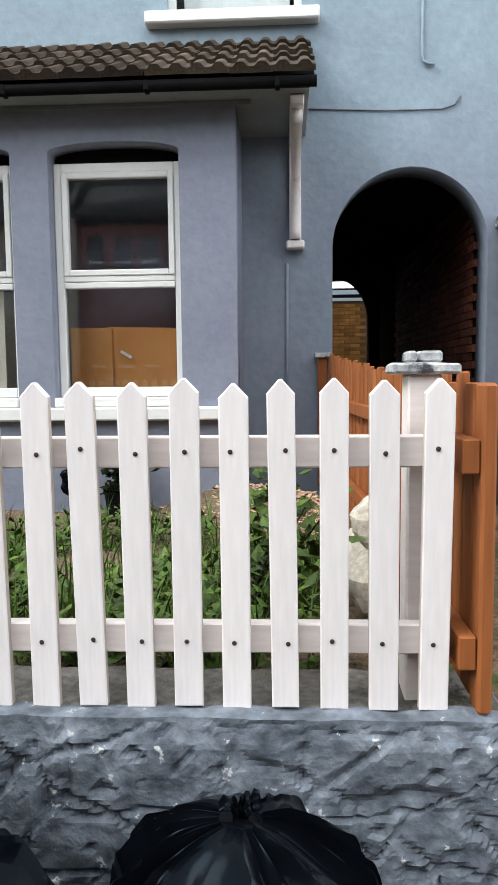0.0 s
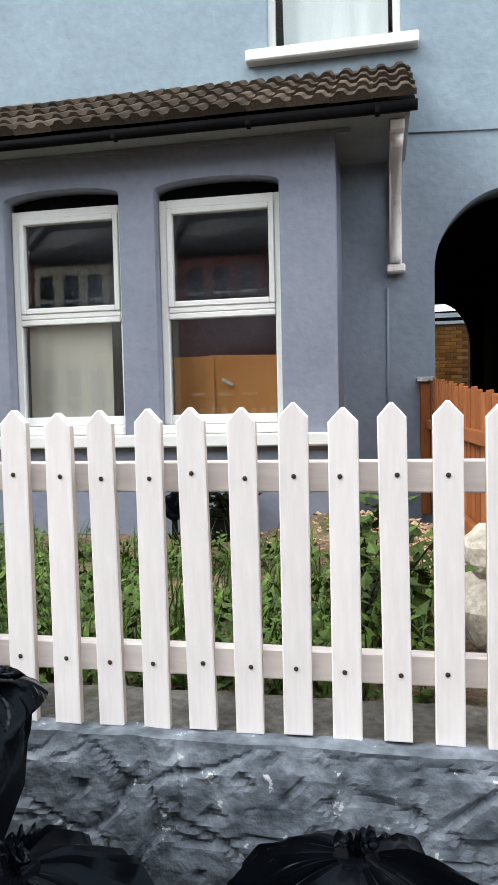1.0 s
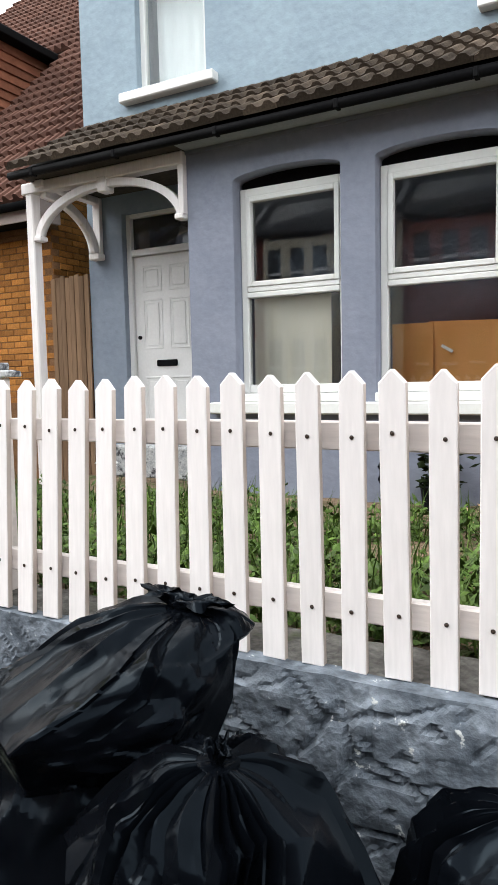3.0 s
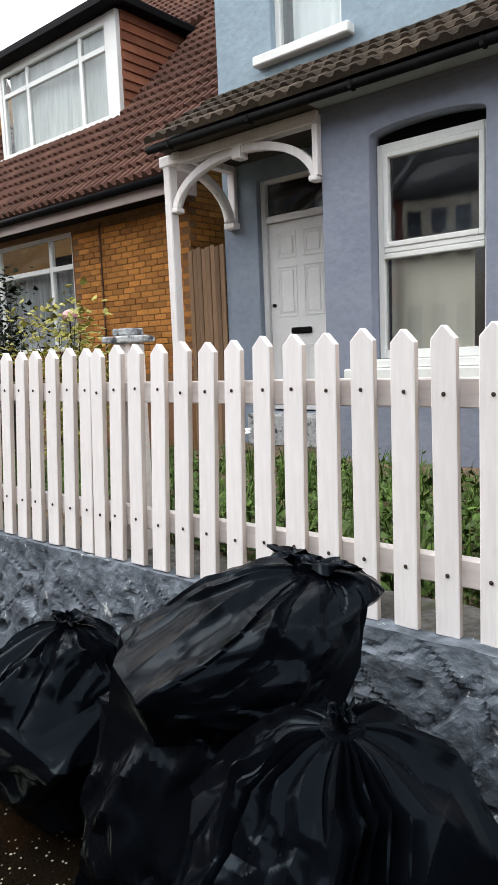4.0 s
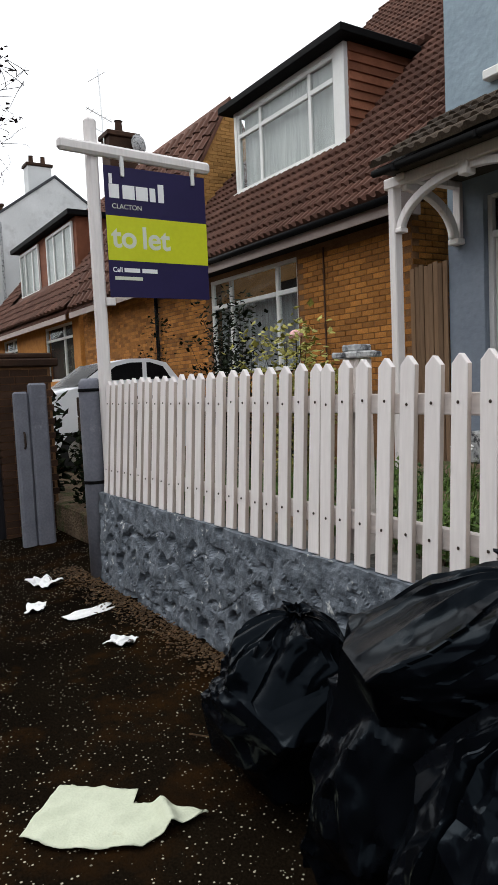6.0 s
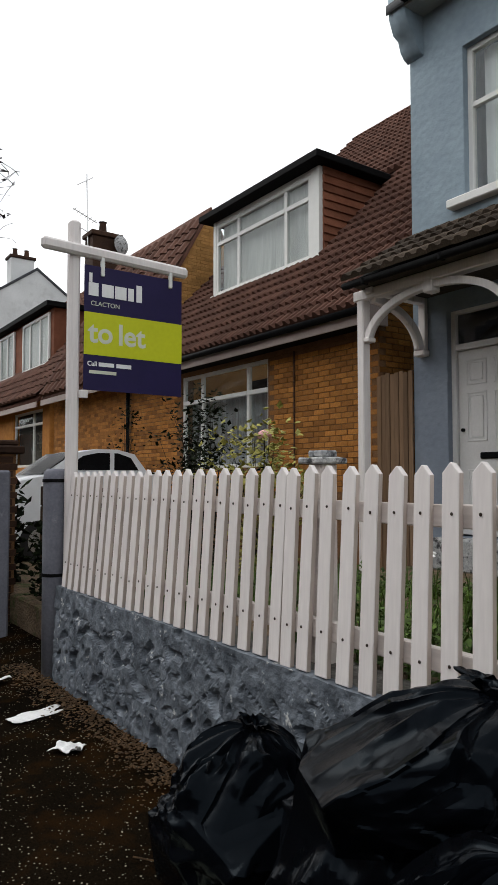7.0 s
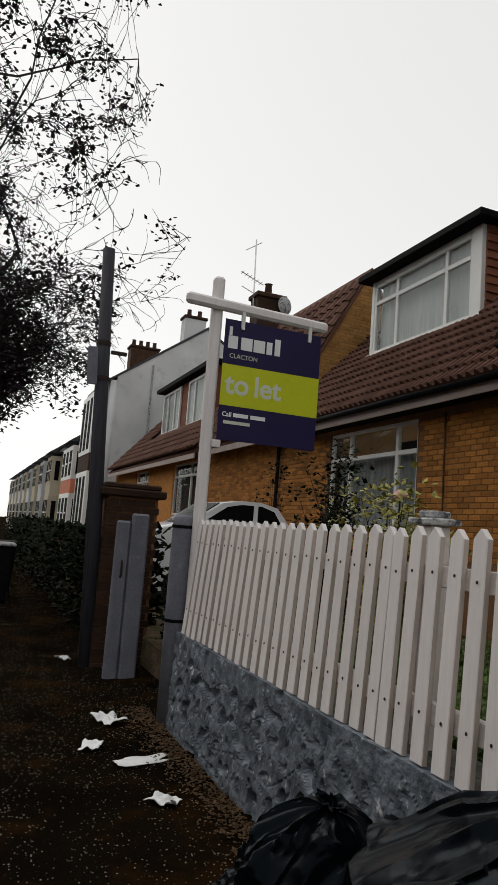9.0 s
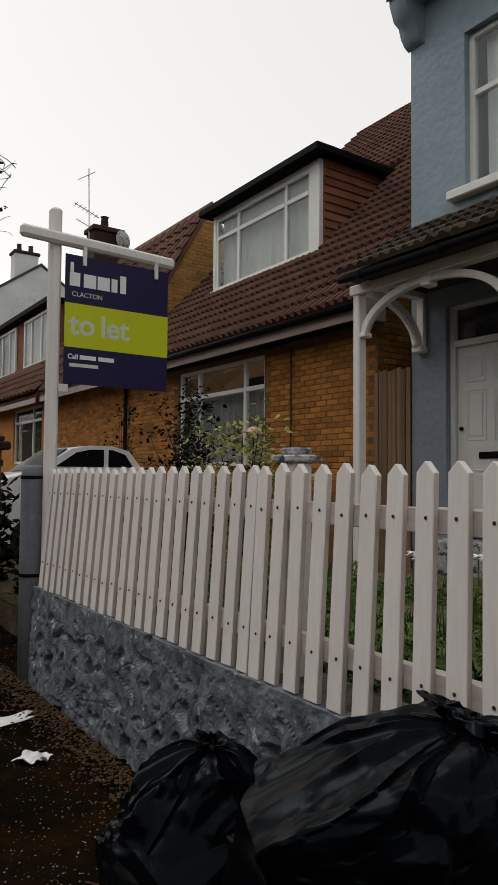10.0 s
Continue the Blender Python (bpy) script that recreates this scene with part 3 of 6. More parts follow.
# eaves, kneeler and main roof
boxed("eaves_soffit", house, SOFFIT, EDGE_L - 0.02, 9.0, MAIN_Y - 0.32, MAIN_Y - 0.002, 6.98, 7.04, 0.004)
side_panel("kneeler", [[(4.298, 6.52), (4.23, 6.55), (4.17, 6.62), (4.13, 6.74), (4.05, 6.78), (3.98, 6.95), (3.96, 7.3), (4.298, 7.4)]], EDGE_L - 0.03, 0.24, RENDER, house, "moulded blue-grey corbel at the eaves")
boxed("gutter", house, BLACK, EDGE_L + 0.22, 9.0, MAIN_Y - 0.44, MAIN_Y - 0.33, 7.0, 7.1, 0.02)
side_panel("main_roof", [[(3.95, 7.12), (7.9, 10.0), (11.8, 7.12), (11.8, 7.0), (7.9, 9.85), (3.95, 7.0)]], EDGE_L - 0.05, 10.7, SLATE, house)
# bay roof
front_roof_eave, front_roof_top = (3.17, 3.70), (4.29, 4.40)
side_panel("bay_roof_deck", [[(3.22, 3.66), (4.298, 4.34), (4.298, 4.26), (3.3, 3.655)]], -1.6, 5.56, BLACK, house)
boxed("soffit", house, SOFFIT, BAY_L, 3.92, 3.24, 4.298, 3.645, 3.658, 0.0)
# Porch ceiling is coloured near-black to stand for the shade there.
boxed("porch_ceiling", house, SHADE_DARK, -1.58, BAY_L - 0.002, 3.24, 4.298, 3.645, 3.658, 0.0)
boxed("fascia", house, BLACK, -1.58, 3.92, 3.22, 3.24, 3.615, 3.70, 0.003, "black fascia board")
boxed("soffit_trim", house, BAYRENDER, 0.2, 3.5, 3.48, 3.497, 3.61, 3.643, 0.003, "grey painted trim strip")
gut = bmesh.new()
tube(gut, [(-1.62, 3.20, 3.645), (1.2, 3.20, 3.64), (3.965, 3.20, 3.645)], 0.038, 10)
part("gutter", gut, BLACK, house, "black plastic half-round gutter", True)
for gx in (-1.3, -0.3, 0.75, 1.8, 2.8, 3.7):
    boxed("gutter_bracket", house, BLACK, gx - 0.02, gx + 0.015, 3.158, 3.24, 3.60, 3.67, 0.006)
# window heads and cills
for a, b in bay_windows:
    win = thing("window_bay", ((a + b) / 2, BAY_Y + 0.1, 1.45), "white plastic window with two lights in an arched opening", "window", kind="structure")
    win.name = "window_1" if a < 1 else "window_2"
    y = BAY_Y + 0.13
    boxed("window_frame", win, UPVC, a, a + 0.06, y, y + 0.07, 1.5, 3.27, 0.006)
    boxed("window_frame", win, UPVC, b - 0.06, b, y, y + 0.07, 1.5, 3.27, 0.006)
    boxed("window_frame", win, UPVC, a + 0.06, b - 0.06, y, y + 0.07, 3.20, 3.27, 0.006)
    # Black infill puts the shade under the arched reveal into colour.
    front_panel("head_infill", [[(a, 3.27), (b, 3.27)] + arc((a + b) / 2, 3.315, (b - a) / 2, 0.07, 0, 180, 12)], y + 0.045, 0.03, BLACK, win, "arch head infill, black to stand for the reveal's shade")
    boxed("meeting_rail", win, UPVC, a + 0.06, b - 0.06, y - 0.012, y + 0.06, 2.335, 2.38, 0.006)
    boxed("meeting_rail", win, UPVC, a + 0.06, b - 0.06, y - 0.004, y + 0.062, 2.385, 2.43, 0.006)
    boxed("window_frame", win, UPVC, a + 0.06, b - 0.06, y, y + 0.07, 1.5, 1.575, 0.006)
    for s0, s1, z0, z1 in ((a + 0.06, b - 0.06, 2.43, 3.20),):
        for args in ((s0, s0 + 0.045, z0, z1), (s1 - 0.045, s1, z0, z1), (s0 + 0.045, s1 - 0.045, z0, z0 + 0.045), (s0 + 0.045, s1 - 0.045, z1 - 0.045, z1)):
            boxed("sash", win, UPVC, args[0], args[1], y - 0.014, y + 0.05, args[2], args[3], 0.006)
    for z0, z1 in ((1.575, 2.335), (2.475, 3.155)):
        e = 0.105 if z0 > 2 else 0.06
        pane = boxed("pane", win, GLASS, a + e, b - e, y + 0.035, y + 0.04, z0, z1, 0.0)
        pane.visible_shadow = False
    boxed("window_sill", win, UPVC, a - 0.24 if a < 1 else 1.87, 1.868 if a < 1 else b + 0.48, BAY_Y - 0.085, BAY_Y + 0.128, 1.325, 1.425, 0.012, "white painted window sill")
    boxed("sub_sill", win, UPVC, a, b, BAY_Y - 0.03, y + 0.06, 1.428, 1.498, 0.008)
# what stands in the windows
cur = thing("curtain", (1.2, BAY_Y + 0.3, 1.5), "cream curtain hanging behind the lower window pane", "curtain")
vs, fs = [], []
for i in range(61):
    u = i / 60
    yy = BAY_Y + 0.208 + 0.0015 * math.sin(u * 40) + 0.003 * math.sin(u * 13 + 1)
    vs += [(0.79 + u * 0.735, yy, 1.5), (0.79 + u * 0.735, yy + 0.01, 2.36)]
    if i:
        fs.append((2 * i - 2, 2 * i, 2 * i + 1, 2 * i - 1))
mesh_of("drape", vs, fs, CREAMBLIND, cur, "", True)
cb = thing("cardboard_sheet", (2.52, BAY_Y + 0.3, 1.5), "brown cardboard sheets propped inside the window", "cardboard")
boxed("sheet", cb, BOARD, 2.05, 2.38, BAY_Y + 0.225, BAY_Y + 0.231, 1.5, 2.04, 0.001)
box_bm = box(bmesh.new(), -0.31, 0.29, 0, 0.006, -0.27, 0.27, 0.001, pose(2.65, BAY_Y + 0.24, 1.77, 2, 1.5, 0))
part("sheet", box_bm, BOARD, cb)
box_bm = box(bmesh.new(), -0.05, 0.05, 0, 0.004, -0.012, 0.012, 0.001, pose(2.49, BAY_Y + 0.215, 1.83, 0, 30, 0))
part("tape", box_bm, PAPER, cb, "strip of pale tape")
# upper windows
for (x0, x1, z0, z1), nm, mull in ((UPL, "window_3", []), (UPR, "window_4", [])):
    win = thing(nm, ((x0 + x1) / 2, MAIN_Y + 0.08, z0), "white plastic upstairs window with drawn white curtains", "window", kind="structure")
    window_unit(win, x0, x1, z0, z1, MAIN_Y + 0.08, mull, 5.68 if nm == "window_3" else 5.9, 0.065, 0.06)
    boxed("window_sill", win, UPVC, x0 - 0.17, x1 + 0.14, MAIN_Y - 0.11, MAIN_Y + 0.078, z0 - 0.105, z0 - 0.005, 0.012, "white painted window sill")
    cu2 = thing("curtain", ((x0 + x1) / 2, MAIN_Y + 0.35, z0), "white curtain drawn behind an upstairs window", "curtain")
    vs, fs = [], []
    for i in range(61):
        u = i / 60
        yy = MAIN_Y + 0.24 + 0.006 * math.sin(u * 29) + 0.006 * math.sin(u * 17 + 2)
        vs += [(x0 + 0.12 + u * (x1 - x0 - 0.22), yy, z0 + 0.01), (x0 + 0.10 + u * (x1 - x0 - 0.2), yy + 0.01, z1)]
        if i:
            fs.append((2 * i - 2, 2 * i, 2 * i + 1, 2 * i - 1))
    mesh_of("drape", vs, fs, WHITEDRAPE, cu2, "", True)
# door
door = thing("door_1", (-0.65, 4.42, 0.95), "white six-panelled front door under a dark fanlight", "door", kind="structure")
dx0, dx1 = -1.075, -0.255
boxed("door_frame", door, DOORWHITE, DOOR[0], dx0 - 0.004, 4.37, 4.47, 0.95, 3.44, 0.006)
boxed("door_frame", door, DOORWHITE, dx1 + 0.004, DOOR[1], 4.37, 4.47, 0.95, 3.44, 0.006)
boxed("door_frame", door, DOORWHITE, dx0, dx1, 4.37, 4.47, 2.99, 3.06, 0.006)
boxed("door_frame", door, DOORWHITE, dx0, dx1, 4.37, 4.47, 3.40, 3.44, 0.004)
pane = boxed("fanlight_pane", door, GLASS, dx0, dx1, 4.42, 4.426, 3.06, 3.40, 0.0)
leaf = boxed("door_leaf", door, DOORWHITE, dx0, dx1, 4.41, 4.455, 0.97, 2.985, 0.004)
stile, cxm = 0.11, (dx0 + dx1) / 2
for z0, z1 in ((1.15, 1.68), (1.98, 2.52), (2.60, 2.88)):
    for a, b in ((dx0 + stile, cxm - 0.045), (cxm + 0.045, dx1 - stile)):
        for q in ((a, b, z1 - 0.018, z1), (a, b, z0, z0 + 0.018), (a, a + 0.018, z0 + 0.018, z1 - 0.018), (b - 0.018, b, z0 + 0.018, z1 - 0.018)):
            boxed("panel_moulding", leaf, DOORWHITE, q[0], q[1], 4.404, 4.412, q[2], q[3], 0.003)
        boxed("raised_panel", leaf, DOORWHITE, a + 0.045, b - 0.045, 4.405, 4.412, z0 + 0.045, z1 - 0.045, 0.008)
boxed("letter_plate", leaf, BLACK, cxm - 0.135, cxm + 0.135, 4.392, 4.412, 1.79, 1.86, 0.012, "black letter plate")
lk = bmesh.new()
tube(lk, [(dx0 + 0.06, 4.412, 2.11), (dx0 + 0.06, 4.385, 2.11)], 0.02, 10)
part("lock", lk, BLACK, leaf, "dark round door lock")
boxed("door_step", door, STONECAP, DOOR[0] - 0.05, DOOR[1] + 0.05, 4.05, 4.36, 0.6, 0.945, 0.02)
# porch timberwork
porch = thing("porch", (-0.7, 3.5, 0.6), "white painted timber porch arch on a post", "porch")
boxed("post", porch, WHITEWOOD, -1.675, -1.575, 3.44, 3.555, 0.45, 3.60, 0.012)
boxed("beam", porch, WHITEWOOD, -1.72, 0.248, 3.43, 3.56, 3.53, 3.64, 0.01)
boxed("wall_plate", porch, WHITEWOOD, 0.19, 0.247, 3.44, 3.55, 3.10, 3.529, 0.006)
cxp = -0.67
outer, inner = arc(cxp, 3.07, 0.905, 0.47, 4, 176, 28), arc(cxp, 3.055, 0.84, 0.415, 4, 176, 28)
front_panel("arch_brace", [outer + inner[::-1]], 3.455, 0.08, WHITEWOOD, porch)
boxed("arch_keystone", porch, WHITEWOOD, cxp - 0.055, cxp + 0.055, 3.425, 3.56, 3.42, 3.56, 0.01)
for ex in (cxp - 0.86, cxp + 0.86):
    boxed("arch_foot", porch, WHITEWOOD, ex - 0.045, ex + 0.045, 3.435, 3.55, 3.06, 3.11, 0.01)


def eaves_bracket(x, zb, label):
    """A curved timber bracket from the main wall out to the eaves."""
    br = thing("eaves_bracket", (x, MAIN_Y, zb), label, "bracket", "eaves brackets")
    boxed("back_plate", br, WHITEWOOD, x - 0.05, x + 0.05, MAIN_Y - 0.055, MAIN_Y - 0.002, zb + 0.07, 3.64, 0.006)
    boxed("foot_block", br, WHITEWOOD, x - 0.075, x + 0.075, MAIN_Y - 0.12, MAIN_Y - 0.002, zb, zb + 0.068, 0.012)
    boxed("top_plate", br, WHITEWOOD, x - 0.05, x + 0.05, 3.4, MAIN_Y - 0.057, 3.57, 3.64, 0.006)
    o1 = arc(MAIN_Y - 0.86, zb + 0.05, 0.80, 3.56 - zb - 0.05, 2, 88, 18)
    i1 = arc(MAIN_Y - 0.86, zb + 0.05, 0.72, 3.48 - zb - 0.05, 2, 88, 18)
    side_panel("curved_brace", [o1 + i1[::-1]], x - 0.04, 0.08, WHITEWOOD, br)
    return br


eaves_bracket(3.835, 2.71, "white painted curved timber bracket under the eaves")
eaves_bracket(-1.45, 2.97, "white painted curved timber bracket inside the porch")
# wall cables
cb1 = bmesh.new()
tube(cb1, [(3.95, 4.292, 3.86), (4.6, 4.29, 3.83), (5.05, 4.29, 3.83), (5.15, 4.29, 3.86), (5.2, 4.29, 3.93)], 0.006, 6)
part("wall_cable", cb1, CABLE, house, "thin grey cable clipped to the wall", True)
cb2 = bmesh.new()
tube(cb2, [(3.765, 4.288, 0.8), (3.76, 4.288, 1.8), (3.765, 4.288, 2.6)], 0.013, 6)
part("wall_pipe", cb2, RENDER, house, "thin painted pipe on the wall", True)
cb3 = bmesh.new()
tube(cb3, [(4.88, 4.286, 5.9), (4.88, 4.286, 4.26), (4.885, 4.28, 4.21), (4.93, 4.276, 4.185), (4.98, 4.276, 4.18)], 0.013, 6)
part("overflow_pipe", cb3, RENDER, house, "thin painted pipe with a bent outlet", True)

# ---- low wall ----
low = thing("garden_wall", (1.5, 0.1, 0.0), "low grey-painted rubble stone garden wall", "wall", kind="structure")
WX0, WX1, WT = -1.34, 4.34, 0.74


def wall_relief(x, z):
    """Depth of the rubble face: rounded stones, cracks and pits."""
    sx, sz, depth = (2.8, 4.6, 0.018) if x > 2.3 else (5.5, 7.0, 0.02)
    d, _ = noise.voronoi((x * sx + 0.9 * rough(x, z, 2.5), z * sz + 0.9 * rough(x, z, 3, 3.0), 0.3))
    joint = min(1.0, (d[1] - d[0]) / 0.10) * (0.5 + 0.5 * min(1.0, max(0.0, 0.6 + 1.6 * rough(x, z, 1.4, 12.0))))
    crack = max(0.0, 1 - abs(noise.noise((x * 2.2, z * 4.0, 6.0))) / 0.022)
    pit = max(0.0, noise.noise((x * 19, z * 19, 3.0)) - 0.25)
    lump = noise.turbulence((x * 4.5, z * 7.0, 1.0), 5, False)
    return -(1.25 if x > 2.3 else 0.15) * depth * joint - 0.003 * lump + 0.014 * crack + 0.045 * pit + (0.0 if x > 2.3 else 0.17) * max(0.0, noise.noise((x * 8, z * 11, 8.0)) - 0.2) - (0.007 if x > 2.3 else 0.008) * rough(x, z, 5, 5.0) - 0.006 * rough(x, z, 14, 7.0)


step = 0.0125
nx, nz = int((WX1 - WX0) / step) + 1, int(WT / step) + 1
vs, fs = [], []
for j in range(nz + 4):
    for i in range(nx):
        x = WX0 + (WX1 - WX0) * i / (nx - 1)
        if j < nz:
            z = WT * j / (nz - 1)
            fade = min(1.0, (WT - z) / (0.07 if x > 2.0 else 0.22)) ** 2
            vs.append((x, -0.03 + wall_relief(x, z) * (0.25 + 0.75 * fade) - 0.02 * (1 - z / WT), z + 0.006 * rough(x, z, 9, 1.0)))
        else:
            k = j - nz + 1
            vs.append((x, -0.05 + 0.08 * k, WT + 0.012 * rough(x, k, 7, 4.0) + 0.004))
for j in range(nz):
    for i in range(nx - 1):
        a = j * nx + i
        fs.append((a, a + 1, a + nx + 1, a + nx))
mesh_of("wall_face", vs[:(nz + 1) * nx], fs, ROUGHWALL, low)
top = [(j * nx + i, j * nx + i + 1, (j + 1) * nx + i + 1, (j + 1) * nx + i) for j in range(3) for i in range(nx - 1)]
mesh_of("wall_top", vs[nz * nx:], top, DIRTCAP, low, "dirty mossy mortar along the wall top")
boxed("wall_core", low, ROUGHWALL, WX0 + 0.01, WX1 - 0.01, 0.0, 0.27, 0.0, WT - 0.02, 0.01)
boxed("wall_end", low, ROUGHWALL, WX1 - 0.02, WX1 + 0.02, -0.055, 0.28, 0.0, WT - 0.01, 0.015)

# ---- picket fence ----
fence = thing("picket_fence", (1.5, 0.0, 0.745), "white painted wooden picket fence on the low wall", "fence")
PX = [4.156 - 0.1287 * i for i in range(20)] + [1.588, 1.478, 1.392]
while PX[-1] > -1.15:
    PX.append(PX[-1] - 0.1245)


def straight(x):
    t = min(1.0, max(0.0, (x - 2.0) / 1.2))
    return t * t * (3 - 2 * t)


def picket_data(name, w, h, lean):
    bm = bmesh.new()
    pts = [(-w / 2, 0), (w / 2, 0), (w / 2, h - 0.036), (0.004, h), (-0.004, h), (-w / 2, h - 0.036)]
    f0 = [bm.verts.new((x + lean * z, -0.015, z)) for x, z in pts]
    f1 = [bm.verts.new((x + lean * z, 0.009, z)) for x, z in pts]
    bm.faces.new(f0)
    bm.faces.new(f1[::-1])
    for i in range(6):
        bm.faces.new((f0[i], f1[i], f1[(i + 1) % 6], f0[(i + 1) % 6]))
    es = [e for e in bm.edges if all(v.co.y < 0 for v in e.verts)]
    bmesh.ops.bevel(bm, geom=es, offset=0.003, segments=1, affect="EDGES")
    bmesh.ops.recalc_face_normals(bm, faces=bm.faces[:])
    me = bpy.data.meshes.new(name)
    bm.to_mesh(me)
    bm.free()
    me.materials.append(WHITEWOOD)
    me.materials.append(EDGEWOOD)
    for p in me.polygons:
        if abs(p.normal.x) > 0.95:
            p.material_index = 1
    return me


def lean_back(x):
    """The fence leans away from the street, more so at its far end."""
    return 0.085 - 0.0085 * (x + 1.2)


pickets = [picket_data("picket", random.uniform(0.071, 0.076), random.uniform(0.862, 0.872), random.uniform(-0.008, 0.008)) for _ in range(6)]
nb = bmesh.new()
bmesh.ops.create_uvsphere(nb, u_segments=8, v_segments=5, radius=0.0065)
bmesh.ops.scale(nb, vec=(1, 0.5, 1), verts=nb.verts[:])
nail = bpy.data.meshes.new("nail")
nb.to_mesh(nail)
nb.free()
nail.materials.append(IRON)
for k, px in enumerate(PX):
    p = new("picket", pickets[k % 6])
    p.parent = fence
    p.matrix_basis = pose(px - 1.5, 0.03 * straight(px) + random.uniform(-0.003, 0.002), random.uniform(-0.006, 0.004), -math.degrees(lean_back(px) - 0.075 * straight(px)), random.uniform(-0.3, 0.3), random.uniform(-1.5, 1.5))
    for nz_ in (0.69, 0.182):
        n_ = new("nail", nail)
        n_.parent = p
        n_.matrix_basis = pose(random.uniform(-0.008, 0.008), -0.0165, nz_ + random.uniform(-0.006, 0.006))
for zc in (1.425, 0.927):
    for x0, x1, dz in ((-1.24, 1.43, 0.0), (1.433, 2.35, 0.003), (2.353, 4.16, 0.002)):
        xm = (x0 + x1) / 2
        ya, yb = ((zc - 0.745) * (lean_back(x) - 0.075 * straight(x)) + 0.03 * straight(x) for x in (x0, x1))
        turn = math.degrees(math.atan2(yb - ya, x1 - x0))
        bm = box(bmesh.new(), -(x1 - x0) / 2, (x1 - x0) / 2, 0.012, 0.05, -0.041, 0.041, 0.004, pose(xm, (ya + yb) / 2, zc + dz, -math.degrees(lean_back(xm) - 0.075 * straight(xm)), 0, turn))
        part("rail", bm, RAILWOOD, fence)


def fence_post(x, y, label):
    po = thing("fence_post", (x, y, 0.74), label, "post", "capped fence posts")
    boxed("shaft", po, RAILWOOD, x - 0.045, x + 0.045, y - 0.05, y + 0.05, 0.735, 1.622, 0.006)
    bm = box(bmesh.new(), x - 0.085, x + 0.085, y - 0.075, y + 0.075, 1.624, 1.652, 0.006)
    bmesh.ops.subdivide_edges(bm, edges=bm.edges[:], cuts=2, use_grid_fill=True)
    for v in bm.verts:
        v.co += Vector([0.004 * noise.noise(v.co * 30 + Vector((k, 0, 0))) for k in (0, 5, 9)])
    cap = part("cap", bm, STONECAP, po, "weathered grey stone cap")
    boxed("cap_block", cap, STONECAP, x - 0.045, x - 0.022, y - 0.05, y + 0.045, 1.654, 1.684, 0.006)
    boxed("cap_block", cap, STONECAP, x - 0.012, x + 0.045, y - 0.045, y + 0.05, 1.654, 1.684, 0.006)


fence_post(4.138, 0.13, "white fence post with a broken stone cap beside the gate")
fence_post(1.53, 0.165, "white fence post with a stone cap among the pickets")

# ---- orange gate and side fence ----
gate = thing("wooden_gate", (4.27, 0.4, 0.745), "orange-brown stained wooden gate standing open", "gate")
boxed("gate_stile", gate, GATEWOOD, 4.262, 4.30, -0.01, 0.07, 0.745, 1.60, 0.008)
boxed("gate_stile", gate, GATEWOOD, 4.20, 4.235, 0.86, 0.92, 0.745, 1.63, 0.006)
for z0, z1 in ((1.37, 1.46), (0.86, 0.95)):
    boxed("gate_rail", gate, GATEWOOD, 4.215, 4.26, 0.0, 0.86, z0, z1, 0.004)
for i in range(8):
    boxed("gate_board", gate, GATEWOOD, 4.262, 4.278, 0.08 + i * 0.1, 0.168 + i * 0.1, 0.76, 1.60 + 0.03 * (i % 2), 0.004)
sf = thing("board_fence", (4.22, 2.6, 0.7), "orange-brown boarded side fence beside the garden", "fence")
for i in range(22):
    y0 = 1.0 + i * 0.145
    boxed("board", sf, GATEWOOD, 4.235 - 0.006 * i, 4.255 - 0.006 * i, y0, y0 + 0.138, 0.66, 1.62 + 0.009 * i + 0.01 * (i % 3), 0.004)
for z in (0.95, 1.45):
    bm = box(bmesh.new(), -0.02, 0.02, 0, 3.15, -0.035, 0.035, 0.004, pose(4.21, 1.0, z, 0, 0, 2.4))
    part("fence_rail", bm, GATEWOOD, sf)
boxed("end_post", sf, GATEWOOD, 4.02, 4.10, 4.16, 4.26, 0.7, 1.80, 0.006)
boxed("end_cap", sf, STONECAP, 3.99, 4.13, 4.12, 4.28, 1.80, 1.84, 0.006, "weathered grey cap")

# ---- seen through the passage ----
pier = thing("brick_pier", (4.75, 13.0, 0.3), "orange brick pier with white banded coping behind the passage", "pier")
boxed("pier_core", pier, MORTAR, 4.22, 5.5, 13.0, 13.4, 0.3, 3.2, 0.0)
brick_wall(pier, 4.22, 5.5, 1.2, 3.2, pose(0, 13.0, 0), BRICK_FAR, BRICK_FAR, 1e9)
for z0, z1, mm in ((3.2, 3.26, UPVC), (3.26, 3.33, BLACK), (3.33, 3.42, UPVC), (3.42, 3.46, BLACK)):
    boxed("coping_band", pier, mm, 4.18, 5.54 + (z0 - 3.2) * 0.3, 12.94, 13.44, z0, z1, 0.0)
rear = thing("rear_building", (7.1, 16.5, -0.12), "pale yellow building beyond the passage", "building")
boxed("wall", rear, CREAMRENDER, 5.2, 9.0, 16.0, 17, -0.12, 3.6, 0.0)
boxed("window", rear, BLACK, 6.2, 7.2, 15.97, 16.0, 1.5, 2.6, 0.0)
rw = thing("side_boundary_wall", (5.75, 3, 0.2), "olive-brown rendered side wall with a coping", "wall", kind="structure")
boxed("wall_body", rw, BLOCKWALL, 5.56, 5.9, 2.2, 4.298, 0.2, 2.86, 0.01)
boxed("coping", rw, STONECAP, 5.5, 5.96, 2.15, 4.296, 2.86, 2.95, 0.01)

